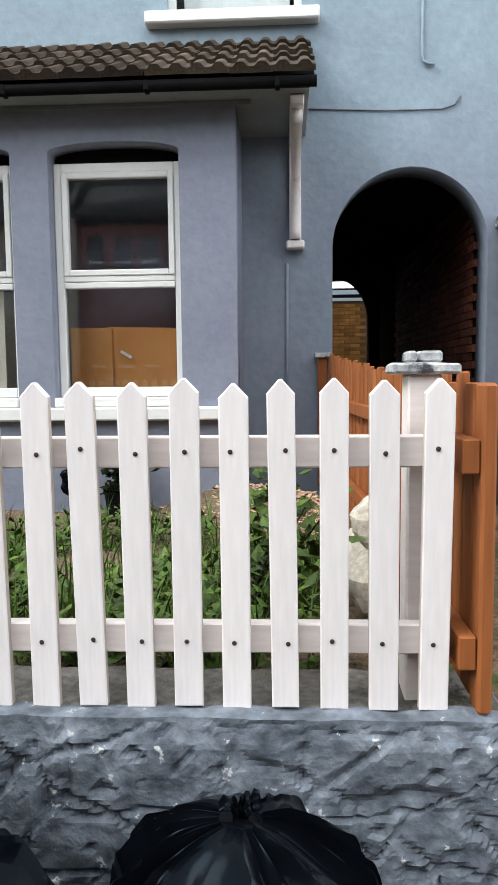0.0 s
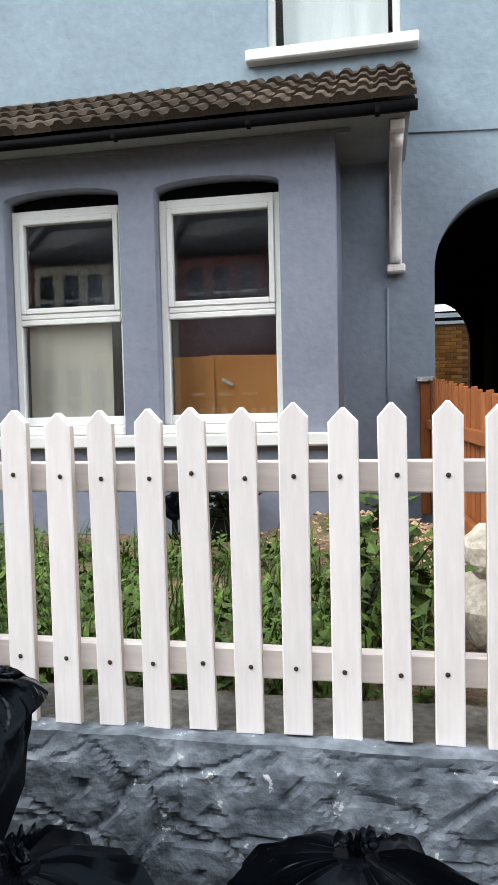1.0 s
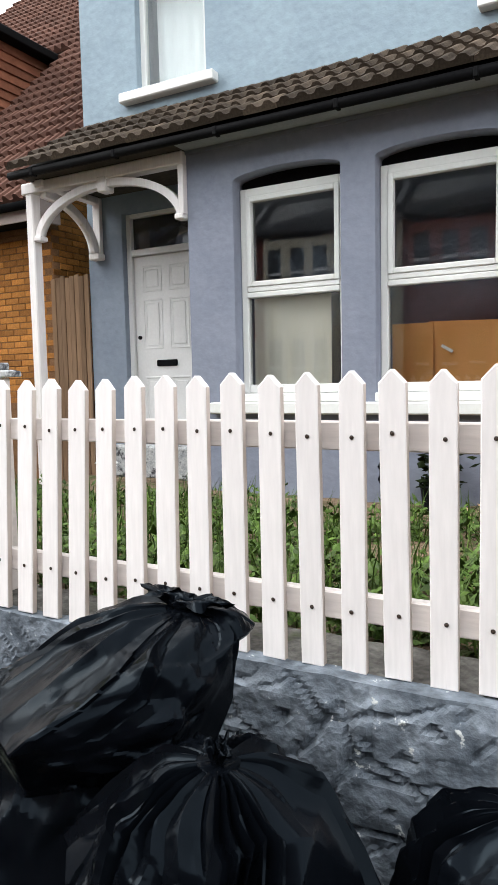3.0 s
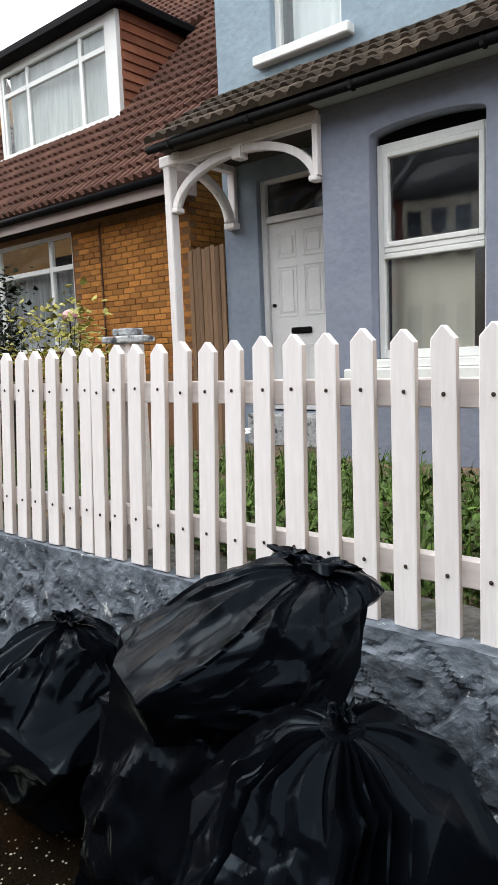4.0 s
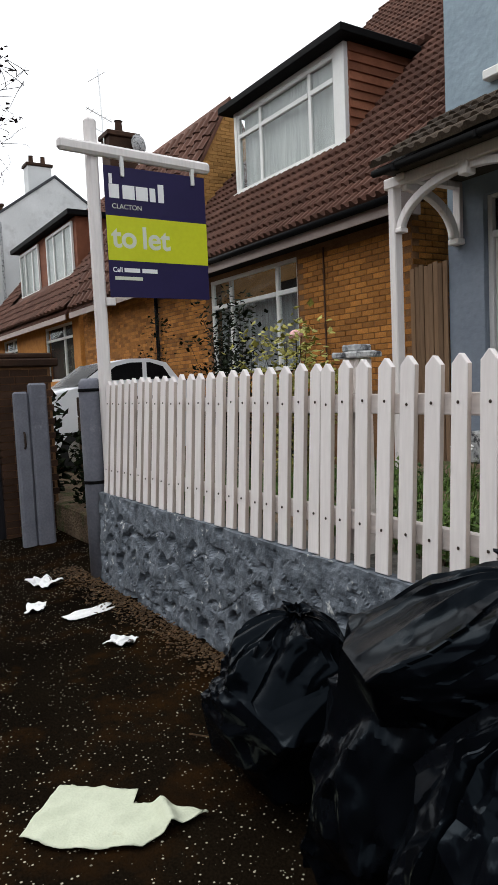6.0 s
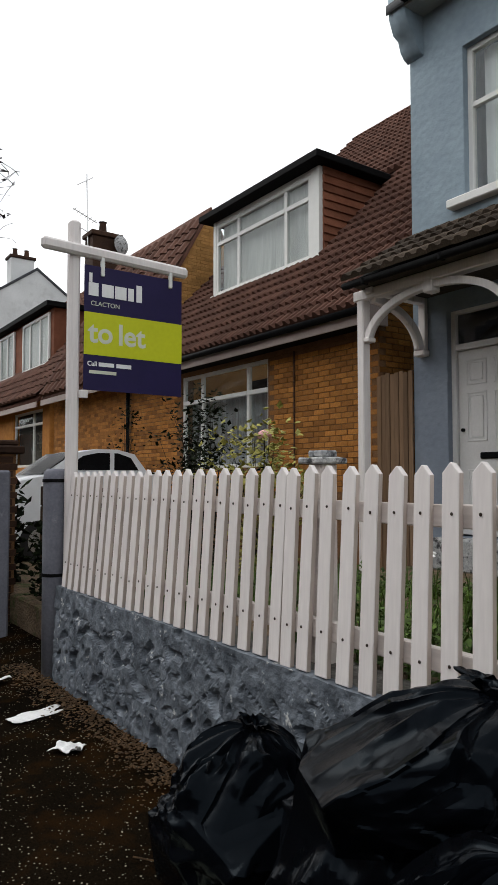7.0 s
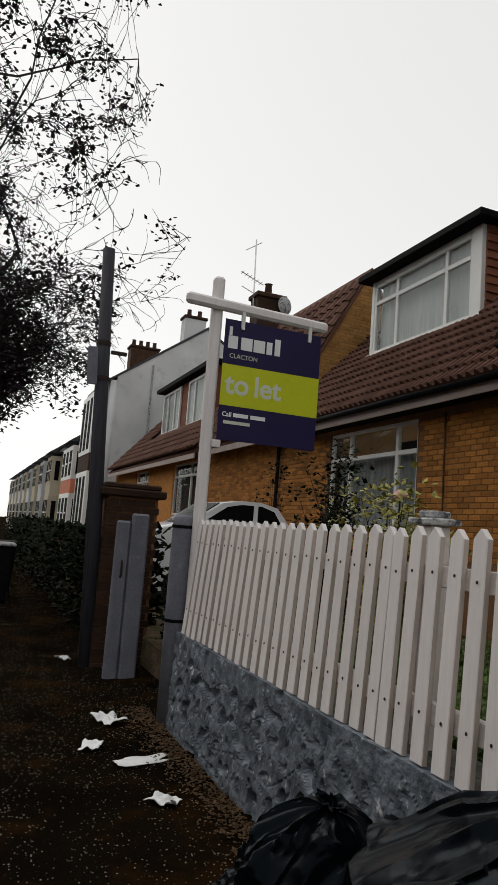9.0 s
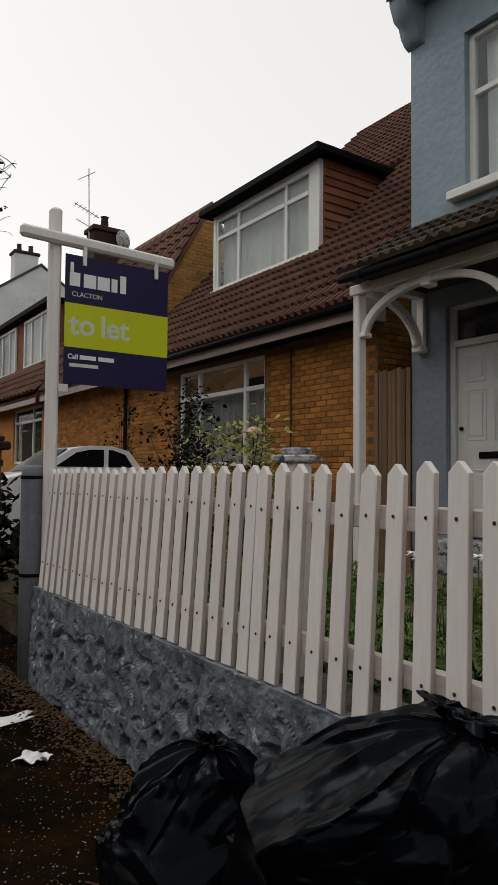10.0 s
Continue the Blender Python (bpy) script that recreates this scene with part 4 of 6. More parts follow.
# ---- neighbouring chalet house ----
chalet = thing("chalet_house", (-5.7, 5.0, 0.35), "brown brick chalet house with a tiled roof and box dormer", "house")
HY, HX0, HX1 = 4.33, -9.3, -2.2
EAVE, RIDGE = (3.95, 3.64), (11.1, 10.85)
NW = (-7.12, -4.50, 1.75, 3.40)
front_panel("front_wall", [rect(HX0, HX1, 0.3, 3.62), rect(*NW)], HY, 0.25, MORTAR, chalet)
side_panel("gable_wall", [[(HY + 0.25, 0.3), (11.5, 0.3), (11.1, 10.6), (HY + 0.25, 3.9)]], HX1 - 0.25, 0.25, MORTAR, chalet)
side_panel("roof_deck", [[(EAVE[0] + 0.05, EAVE[1] - 0.03), (RIDGE[0], RIDGE[1] - 0.03), (RIDGE[0], RIDGE[1] - 0.25), (EAVE[0] + 0.3, EAVE[1] - 0.03)]], HX0, HX1 - HX0 + 0.15, REDTILE, chalet)
boxed("soffit", chalet, BLACK, HX0, HX1 + 0.1, 3.98, HY - 0.004, 3.47, 3.49, 0.0)
boxed("fascia", chalet, FASCIA, HX0, HX1 + 0.1, 3.955, 3.975, 3.44, 3.58, 0.004, "grey-brown fascia board")
side_panel("barge_end", [[(3.93, 3.44), (4.32, 3.44), (4.32, 3.98), (3.93, 3.6)]], HX1 + 0.1, 0.06, FASCIA, chalet)
boxed("lintel_shadow_board", chalet, MORTAR, HX0, HX1, HY - 0.03, HY - 0.002, 3.40, 3.468, 0.0)
g = bmesh.new()
tube(g, [(HX0, 3.90, 3.60), (HX1 + 0.12, 3.90, 3.60)], 0.05, 8)
part("gutter", g, BLACK, chalet, "black plastic gutter", True)
g = bmesh.new()
tube(g, [(-3.84, HY - 0.03, 3.4), (-3.84, HY - 0.03, 0.4)], 0.012, 6)
part("wall_pipe", g, DARKBRICK, chalet, "thin brown pipe on the brickwork", True)
g = bmesh.new()
tube(g, [(HX0 + 0.05, HY - 0.06, 3.5), (HX0 + 0.05, HY - 0.06, 0.4)], 0.04, 8)
part("drainpipe", g, BLACK, chalet, "black drainpipe", True)
win = thing("window_5", (-5.8, HY, 1.75), "white framed picture window with grey net curtains", "window", kind="structure")
window_unit(win, NW[0], NW[1], NW[2], NW[3], HY + 0.03, [-6.47, -5.08], 2.93, 0.06, 0.07)
for nm, x0, x1, yy, z0, z1, mm in (("net_curtain", NW[0] + 0.05, NW[1] - 0.05, HY + 0.2, 1.75, 2.95, GREYNET),):
    cu3 = thing(nm, (-5.8, yy, z0), "grey net curtain across the lower window lights", "curtain")
    vs, fs = [], []
    for i in range(121):
        u = i / 120
        w_ = yy + 0.02 * math.sin(u * 75 + 3 * math.sin(u * 11)) + 0.015 * math.sin(u * 41 + 2 * math.sin(u * 6))
        vs += [(x0 + u * (x1 - x0), w_, z0), (x0 + u * (x1 - x0), w_, z1)]
        if i:
            fs.append((2 * i - 2, 2 * i, 2 * i + 1, 2 * i - 1))
    mesh_of("drape", vs, fs, mm, cu3, "", True)
# Dark panel added for the shade of the room behind the window.
boxed("room_shade_panel", chalet, SHADE_DARK, NW[0] - 0.3, NW[1] + 0.3, 6.0, 6.1, 0.5, 3.5, 0.0)
# dormer
DX0, DX1, DY, DZ0, DZ1 = -8.06, -4.765, 5.60, 5.225, 6.82
dormer = thing("dormer", (-6.36, 5.6, 5.28), "flat-roofed box dormer with white windows and hung tiles", "dormer")
window_unit(dormer, DX0 + 0.10, DX1 - 0.22, DZ0 + 0.06, DZ1 - 0.08, DY, [-7.17, -5.68], 6.34, 0.07, 0.08)
boxed("corner_board", dormer, UPVC, DX0, DX0 + 0.098, DY - 0.01, DY + 0.08, DZ0, DZ1, 0.006)
boxed("corner_board", dormer, UPVC, DX1 - 0.218, DX1, DY - 0.01, DY + 0.08, DZ0, DZ1, 0.006)
boxed("dormer_sill", dormer, UPVC, DX0 - 0.05, DX1 + 0.02, DY - 0.09, DY + 0.06, DZ0 - 0.035, DZ0 + 0.055, 0.01)
boxed("dormer_head", dormer, UPVC, DX0 + 0.1, DX1 - 0.22, DY, DY + 0.06, DZ1 - 0.078, DZ1, 0.004)
boxed("dormer_roof", dormer, BLACK, DX0 - 0.18, DX1 + 0.24, DY - 0.26, 7.5, DZ1 + 0.002, DZ1 + 0.13, 0.012, "dark felt flat roof with a black fascia")
side_panel("dormer_cheek", [[(DY + 0.08, DZ0), (DY + 0.08, DZ1), (7.3, DZ1)]], DX1 - 0.1, 0.09, HUNGTILE, dormer)
for r in range(11):
    z = DZ0 + 0.02 + r * 0.143
    y1 = DY + 0.06 + (z - DZ0) * 1.0
    bm = box(bmesh.new(), -0.02, 0.02, DY + 0.07, max(DY + 0.2, y1 + 0.16), 0.0, 0.155, 0.003, Matrix.Translation((DX1 + 0.03, 0, z)) @ pose(0, 0, 0, 0, -11, 0))
    part("hung_tile_course", bm, HUNGTILE, dormer)
g = bmesh.new()
tube(g, [(DX1 + 0.03, DY - 0.05, DZ0 + 0.0), (DX1 + 0.03, 7.15, DZ1 + 0.02)], 0.035, 6)
part("lead_flashing", g, STONECAP, dormer, "grey lead flashing along the cheek")
vs, fs = [], []
for i in range(121):
    u = i / 120
    w_ = DY + 0.15 + 0.012 * math.sin(u * 71 + 3 * math.sin(u * 9)) + 0.012 * math.sin(u * 33 + 2 * math.sin(u * 5))
    vs += [(DX0 + 0.15 + u * 2.95, w_, DZ0 + 0.06), (DX0 + 0.15 + u * 2.95, w_, DZ1 - 0.06)]
    if i:
        fs.append((2 * i - 2, 2 * i, 2 * i + 1, 2 * i - 1))
cu4 = thing("net_curtain", (-6.4, DY + 0.15, DZ0), "white net curtains drawn behind the dormer window", "curtain")
mesh_of("drape", vs, fs, CURTAIN, cu4, "", True)
# boards closing the side passage
sg = thing("side_gate", (-1.95, 4.3, 0.6), "weathered brown vertical-boarded side gate", "gate")
for i in range(8):
    boxed("board", sg, FENCEBROWN, -2.19 + i * 0.071, -2.19 + i * 0.071 + 0.067, 4.27 + 0.006 * (i % 2), 4.29 + 0.006 * (i % 2), 0.3, 2.83 + 0.012 * (i % 3), 0.004)
for z in (1.0, 2.5):
    boxed("gate_rail", sg, FENCEBROWN, -2.19, -1.635, 4.297, 4.335, z, z + 0.09, 0.004)

# ---- further houses along the street ----
def far_house(name, label, x0, x1, y0, eave_z, ridge_y, ridge_z, wall_m, roof_m, wins, gable_m=None):
    h = thing(name, ((x0 + x1) / 2, y0, 0.35), label, "house", "houses along the street")
    front_panel("wall", [rect(x0, x1, 0.2, eave_z)] + [rect(*w) for w in wins], y0, 0.3, wall_m, h)
    slope = (ridge_z - eave_z) / (ridge_y - y0)
    back = 2 * ridge_y - y0
    side_panel("gable_wall", [[(y0 + 0.3, 0.2), (back, 0.2), (back, eave_z), (ridge_y, ridge_z - 0.02), (y0 + 0.3, eave_z + 0.3 * slope - 0.02)]], x1 - 0.3, 0.3, gable_m or wall_m, h)
    side_panel("roof", [[(y0 - 0.35, eave_z - 0.35 * slope), (ridge_y, ridge_z), (back, eave_z), (back, eave_z + 0.1), (ridge_y, ridge_z + 0.12), (y0 - 0.35, eave_z - 0.35 * slope + 0.1)]], x0, x1 - x0 + 0.06, roof_m, h)
    boxed("fascia", h, FASCIA, x0, x1, y0 - 0.37, y0 - 0.34, eave_z - 0.35 * slope - 0.1, eave_z - 0.35 * slope + 0.04, 0.0)
    for w in wins:
        wd = thing("window_unit", ((w[0] + w[1]) / 2, y0 + 0.05, w[2]), "", "")
        wd.parent = h
        wd.location = Vector(((w[0] + w[1]) / 2, y0 + 0.05, w[2])) - origin(h)
        for k in ("label", "category"):
            if k in wd:
                del wd[k]
        window_unit(wd, *w, y0 + 0.05, [w[0] * 0.35 + w[1] * 0.65], w[3] - 0.4, 0.07, 0.07)
        # Dark sheet that stands for the shaded room behind the panes.
        boxed("backing", wd, SHADE_DARK, w[0], w[1], y0 + 0.2, y0 + 0.21, w[2], w[3], 0.0)
    return h


def chimney(x0, x1, y0, y1, z0, z1, material, pots, label):
    c = thing("chimney", ((x0 + x1) / 2, (y0 + y1) / 2, z0), label, "chimney", "chimneys")
    boxed("chimney_shaft", c, material, x0, x1, y0, y1, z0, z1, 0.01)
    boxed("chimney_cap", c, DARKBRICK, x0 - 0.07, x1 + 0.07, y0 - 0.07, y1 + 0.07, z1, z1 + 0.14, 0.02)
    for k in range(pots):
        yk = y0 + (k + 0.5) * (y1 - y0) / pots
        bm = bmesh.new()
        tube(bm, [((x0 + x1) / 2, yk, z1 + 0.12), ((x0 + x1) / 2, yk, z1 + 0.5), ((x0 + x1) / 2, yk, z1 + 0.52)], [0.13, 0.1, 0.13], 10)
        part("chimney_pot", bm, DARKBRICK, c)
    return c


gabled = far_house("gabled_house", "yellow-brown brick house with a tall gable and tiled roof", -14.0, -9.34, 4.4, 4.2, 6.3, 7.62, BRICK_FAR, REDTILE, [], YBRICK)
brick_wall(gabled, 4.7, 7.6, 4.3, 7.5, pose(-9.338, 0, 0, 0, 0, 90) @ Matrix.Scale(1, 4), YBRICK, YBRICK, 1e9, skip=lambda y, z: z + 0.08 > 4.2 + (y - 4.45) * 1.8 or z + 0.08 > 4.2 + (8.15 - y) * 1.8)
chimney(-15.4, -14.8, 5.75, 6.6, 6.6, 8.6, DARKBRICK, 1, "dark brick chimney with an aerial and dish")
aer = thing("tv_aerial", (-15.1, 5.75, 8.5), "thin metal television aerial on a chimney", "aerial")
for pts, r in (([(-15.1, 5.72, 8.3), (-15.1, 5.66, 10.45)], 0.022), ([(-15.1, 5.25, 9.35), (-15.1, 6.0, 9.07)], 0.016), ([(-15.1, 5.35, 10.05), (-15.1, 5.85, 10.4)], 0.014), ([(-15.1, 5.3, 8.9), (-15.1, 5.7, 8.75)], 0.014)):
    bm = bmesh.new()
    tube(bm, pts, r, 5)
    part("rod", bm, CHROME, aer)
for k in range(6):
    bm = bmesh.new()
    tube(bm, [(-15.25, 5.3 + k * 0.12, 9.33 - k * 0.045), (-14.95, 5.3 + k * 0.12, 9.33 - k * 0.045)], 0.01, 4)
    part("element", bm, CHROME, aer)
dish = thing("satellite_dish", (-14.6, 6.55, 8.4), "round grey satellite dish", "dish")
bm = bmesh.new()
bmesh.ops.create_cone(bm, cap_ends=True, segments=20, radius1=0.28, radius2=0.12, depth=0.08, matrix=pose(-14.66, 6.6, 8.42, 0, 90, 20))
part("reflector", bm, STONECAP, dish)
bm = bmesh.new()
tube(bm, [(-14.8, 6.6, 8.3), (-14.66, 6.6, 8.42)], 0.02, 5)
part("arm", bm, CHROME, dish)

twin = far_house("chalet_house", "brown brick chalet house with a tiled roof and two dormer windows", -26.5, -14.2, 4.35, 3.95, 9.2, 9.4, BRICK_FAR, REDTILE, [(-17.4, -14.75, 1.9, 3.5), (-22.6, -20.6, 2.2, 3.5)])
td = thing("dormer", (-19.5, 5.3, 4.9), "box dormer with white windows and red hung tiles", "dormer")
boxed("dormer_body", td, HUNGTILE, -23.6, -17.1, 5.45, 7.6, 4.9, 6.9, 0.0)
boxed("dormer_roof", td, BLACK, -23.8, -16.9, 5.15, 7.9, 6.902, 7.05, 0.0)
for a, b in ((-20.0, -17.35), (-23.4, -21.0)):
    window_unit(td, a, b, 5.15, 6.8, 5.37, [a + (b - a) * 0.3, a + (b - a) * 0.68], None, 0.09, 0.09)
    boxed("curtain_backing", td, CURTAIN, a + 0.05, b - 0.05, 5.442, 5.448, 5.2, 6.75, 0.0)

white = far_house("white_house", "two-storey house with a plain off-white rendered gable", -32.9, -28.5, 4.05, 8.2, 8.6, 11.45, WHITERENDER, SLATE, [])
for z0, z1 in ((1.3, 3.6), (4.9, 7.4)):
    boxed("bay_window", white, UPVC, -32.3, -29.0, 3.45, 4.048, z0 - 0.2, z1 + 0.25, 0.0)
    for k in range(3):
        boxed("pane", white, BLACK, -32.0 + k * 1.03, -31.45 + k * 1.03, 3.43, 3.448, z0, z1, 0.0)
    boxed("pane", white, BLACK, -28.998, -28.98, 3.62, 3.86, z0 + 0.05, z1 - 0.05, 0.0)
boxed("bay_apron", white, DARKBRICK, -32.3, -29.0, 3.47, 4.048, 3.852, 4.698, 0.0)
boxed("bay_base", white, DARKBRICK, -32.3, -29.0, 3.47, 4.048, 0.2, 1.098, 0.0)
chimney(-29.6, -28.9, 7.5, 8.6, 10.6, 12.0, WHITERENDER, 2, "white rendered chimney with a dark brick cap")
chimney(-35.0, -34.2, 6.0, 7.6, 7.6, 11.4, DARKBRICK, 4, "dark brick chimney with four pots")
bm = bmesh.new()
tube(bm, [(-28.47, 6.0, 4.5), (-28.47, 6.0, 9.2)], 0.06, 6)
part("soil_pipe", bm, STONECAP, white)


def terrace_house(x0, x1, y0, face, mats, label, name="terrace_house", bay=None):
    """A two-storey house with a canted bay; face -1 looks towards -y, +1 towards +y."""
    wall_m, trim_m = mats
    h = thing(name, ((x0 + x1) / 2, y0, 0.0), label, "house", "terraced houses")

    def yy(d):
        return y0 + face * d

    def bx(nm, m, a, b, d0, d1, z0, z1):
        return boxed(nm, h, m, a, b, min(yy(d0), yy(d1)), max(yy(d0), yy(d1)), z0, z1, 0.0)
    bx("wall", wall_m, x0, x1, 0.0, -8.0, 0.0, 5.9)
    bw = (x1 - x0) * 0.5
    bx0, bx1 = x0 + 0.35, x0 + 0.35 + bw
    if bay:
        bx0, bx1 = bay
        bw = bx1 - bx0
    bay_m = trim_m if bay else wall_m
    for z0, z1 in ((1.05, 2.65), (3.85, 5.2)):
        bx("bay_window", bay_m, bx0, bx1, 0.0, 0.7, z0 - 0.2, z1 + 0.25)
        n = 3
        for k in range(n):
            a, b = bx0 + (k + 0.22) * bw / n, bx0 + (k + 0.78) * bw / n
            bx("pane", BLACK, a, b, 0.7, 0.72, z0, z1)
            bx("glazing_bar", trim_m, a, b, 0.722, 0.75, (z0 + z1) / 2 - 0.04, (z0 + z1) / 2 + 0.04)
        if face < 0:
            bx("side_pane", BLACK, bx1, bx1 + 0.02, 0.2, 0.48, z0 + 0.05, z1 - 0.05)
    bx("bay_apron", wall_m, bx0, bx1, 0.0, 0.68, 2.902, 3.648)
    bx("bay_base", wall_m, bx0, bx1, 0.0, 0.68, 0.0, 0.848)
    wx0, wx1 = (x0 + 0.5, bx0 - 0.4) if bay else (bx1 + 0.4, x1 - 0.35)
    bx("window_surround", trim_m, wx0 - 0.12, wx1 + 0.12, 0.0, 0.06, 3.65, 5.5)
    bx("window_pane", BLACK, wx0, wx1, 0.06, 0.075, 3.8, 5.35)
    bx("door_surround", trim_m, wx0 - 0.1, wx1 + 0.1, 0.0, 0.06, 0.1, 2.7)
    bx("front_door", NAVY, wx0, wx1, 0.06, 0.08, 0.15, 2.5)
    bx("eaves_board", trim_m, x0, x1, 0.0, 0.3, 5.75, 5.92)
    pr = [(yy(0.45), 5.85), (yy(-4.2), 9.4), (yy(-8.4), 5.85)]
    side_panel("roof", [pr], x0, x1 - x0, SLATE, h)
    side_panel("bay_roof", [[(yy(0.95), 5.65), (yy(-0.6), 6.75), (yy(-0.6), 5.65)]], bx0 - 0.1, bw + 0.2, SLATE, h)
    return h


terrace_house(-39.6, -32.92, 4.05, -1, (PINKRENDER, UPVC), "salmon pink terraced house with white bay windows", bay=(-37.6, -33.6))
for k in range(9):
    terrace_house(-39.6 - 5 * (k + 1), -39.6 - 5 * k, 3.9, -1, ((CREAMRENDER, WHITERENDER)[k % 2], UPVC), "pale rendered terraced house with bay windows")
OPP = [(-26, REDBRICK), (-21, CREAMRENDER), (-16, REDBRICK), (-11.4, REDBRICK), (-6.8, CREAMRENDER), (-2.2, REDBRICK), (2.4, REDBRICK), (7.0, CREAMRENDER), (11.6, REDBRICK)]
OPP += [(-30.6 - 4.6 * k, (REDBRICK, CREAMRENDER, REDBRICK)[k % 3]) for k in range(9)]
for x0, m in OPP:
    h = terrace_house(x0, x0 + 4.58, -11.2, 1, (m, WHITERENDER), "terraced house with white bays across the street")
    bm = box(bmesh.new(), -0.35, 0.35, -0.5, 0.5, 0.0, 0.06, 0.0, pose(x0 + 2.9, -13.1, 7.68, -37.4, 0, 0))
    part("skylight", bm, WHITERENDER, h, "pale roof skylight")
    bm = box(bmesh.new(), -0.09, 0.09, -4.7, 0.0, 0, 0.16, 0.0, pose(x0, -10.7, 5.9, -37.4, 0, 0))
    part("parapet", bm, SLATE, h)
    h.scale = (1, 1, 1.08)

# ---- sign ----
sign = thing("estate_sign", (-1.33, 0.03, 0.5), "navy and lime to-let sign board hung from a white post", "sign")
boxed("post", sign, WHITEWOOD, -1.358, -1.268, -0.012, 0.076, 0.3, 3.60, 0.02)
bm = box(bmesh.new(), -0.035, 0.035, 0.0, 1.27, -0.045, 0.045, 0.02, pose(-1.25, -0.25, 3.362, -1.6, 0, 0))
part("arm", bm, WHITEWOOD, sign)
BY0, BY1, BZ0, BZ1, BXP = 0.09, 0.962, 2.255, 3.245, -1.235
for yk in (0.24, 0.85):
    boxed("hanger", sign, UPVC, BXP - 0.012, BXP + 0.016, yk - 0.015, yk + 0.015, 3.17, 3.345, 0.003)
brd = boxed("board", sign, NAVY, BXP - 0.006, BXP, BY0, BY1, BZ0, BZ1, 0.001)
boxed("lime_band", brd, LIME, BXP + 0.001, BXP + 0.003, BY0, BY1, 2.535, 2.872, 0.0)
boxed("bracket", sign, WHITEWOOD, -1.266, -1.236, 0.06, 0.13, 2.19, 2.25, 0.004)


def bar(y, z, w, h, m=PRINTWHITE, turn=0.0):
    bm = box(bmesh.new(), 0, 0.002, -w / 2, w / 2, -h / 2, h / 2, 0.0, pose(BXP + 0.002, y, z, turn, 0, 0))
    return part("print_bar", bm, m, brd)


# brand name as plain shapes
zb = 3.005
K = 0.86


def gy(y):
    return 0.13 + (y - 0.144) * K


for yc, wide, high in ((0.185, 0.082, 0.104), (0.325, 0.1, 0.104), (0.455, 0.1, 0.104), (0.56, 0.05, 0.104), (0.645, 0.05, 0.14)):
    bar(gy(yc), zb + high / 2, wide, high)
bar(gy(0.157), zb + 0.143, 0.026, 0.074)
write("town_text", "CLACTON", 0.052, (BXP + 0.001, 0.143, 2.928), PRINTGREY, brd)
write("to_text", "to", 0.235, (BXP + 0.0035, 0.125, 2.637), PRINTGREY, brd, "pale lettering", 0.005)
write("let_text", "let", 0.235, (BXP + 0.0035, 0.375, 2.637), PRINTGREY, brd, "pale lettering", 0.005)
write("call_text", "Call", 0.052, (BXP + 0.001, 0.12, 2.447), PRINTWHITE, brd, "", 0.001)
bar(0.28, 2.463, 0.13, 0.032)
bar(0.43, 2.463, 0.13, 0.032)
bar(0.25, 2.40, 0.23, 0.026, PRINTGREY)

# ---- posts and boundary beyond the fence ----
ep = thing("concrete_post", (-1.45, -0.005, 0.0), "grey painted round-topped post strapped with black bands", "post")
bm = bmesh.new()
tube(bm, [(-1.45, -0.005, 0.0), (-1.45, -0.005, 1.0), (-1.45, -0.005, 1.56), (-1.45, -0.005, 1.61), (-1.45, -0.005, 1.635)], [0.085, 0.09, 0.09, 0.085, 0.06], 14)
part("shaft", bm, GREYPOST, ep, "", True)
for z in (0.80, 1.53):
    bm = bmesh.new()
    tube(bm, [(-1.45, -0.005, z), (-1.45, -0.005, z + 0.025)], 0.096, 14)
    part("strap", bm, BLACK, ep, "black strap")
gp = thing("gate_post", (-3.1, 0.0, 0.0), "grey painted stepped timber gate post", "post")
boxed("tall_board", gp, GREYPOST, -3.16, -3.06, -0.06, 0.11, 0.0, 1.66, 0.02)
boxed("short_board", gp, GREYPOST, -3.20, -3.10, -0.20, -0.062, 0.0, 1.58, 0.02)
bm = bmesh.new()
tube(bm, [(-3.097, -0.13, 1.02), (-3.07, -0.13, 1.05), (-3.07, -0.13, 1.15), (-3.097, -0.13, 1.18)], 0.012, 6)
part("latch", bm, IRON, gp)
bwall = thing("block_wall", (-2.4, 0.62, 0.0), "brown block wall with dark ivy at its foot", "wall", kind="structure")
boxed("wall_core", bwall, BLOCKWALL, -3.6, -1.56, 0.60, 0.75, 0.0, 1.46, 0.0)
for r in range(7):
    for c in range(5):
        x0 = -3.6 + c * 0.45 - (0.22 if r % 2 else 0)
        boxed("block", bwall, BLOCKWALL, max(-3.6, x0), min(-1.56, x0 + 0.44), 0.585, 0.66, r * 0.215, r * 0.215 + 0.205, 0.006)
bp_ = thing("brick_pier", (-3.9, 0.05, 0.0), "dark brown brick gate pier with a flat cap", "pier")
boxed("pier_core", bp_, MORTAR, -4.14, -3.68, -0.22, 0.34, 0.0, 1.84, 0.0)
for r in range(24):
    for c in range(3):
        y0 = -0.235 + c * 0.2 - (0.05 if r % 2 else 0.0)
        boxed("brick", bp_, DARKBRICK, -3.76, -3.668, max(-0.235, y0), min(0.355, y0 + 0.19), r * 0.076, r * 0.076 + 0.066, 0.0)
boxed("pier_cap", bp_, DARKBRICK, -4.2, -3.62, -0.30, 0.42, 1.842, 1.93, 0.015)
boxed("pier_cap", bp_, DARKBRICK, -4.15, -3.67, -0.25, 0.37, 1.932, 1.99, 0.015)
tp = thing("telegraph_pole", (-3.8, -0.25, 0.0), "dark timber telegraph pole with a small sign plate", "pole")
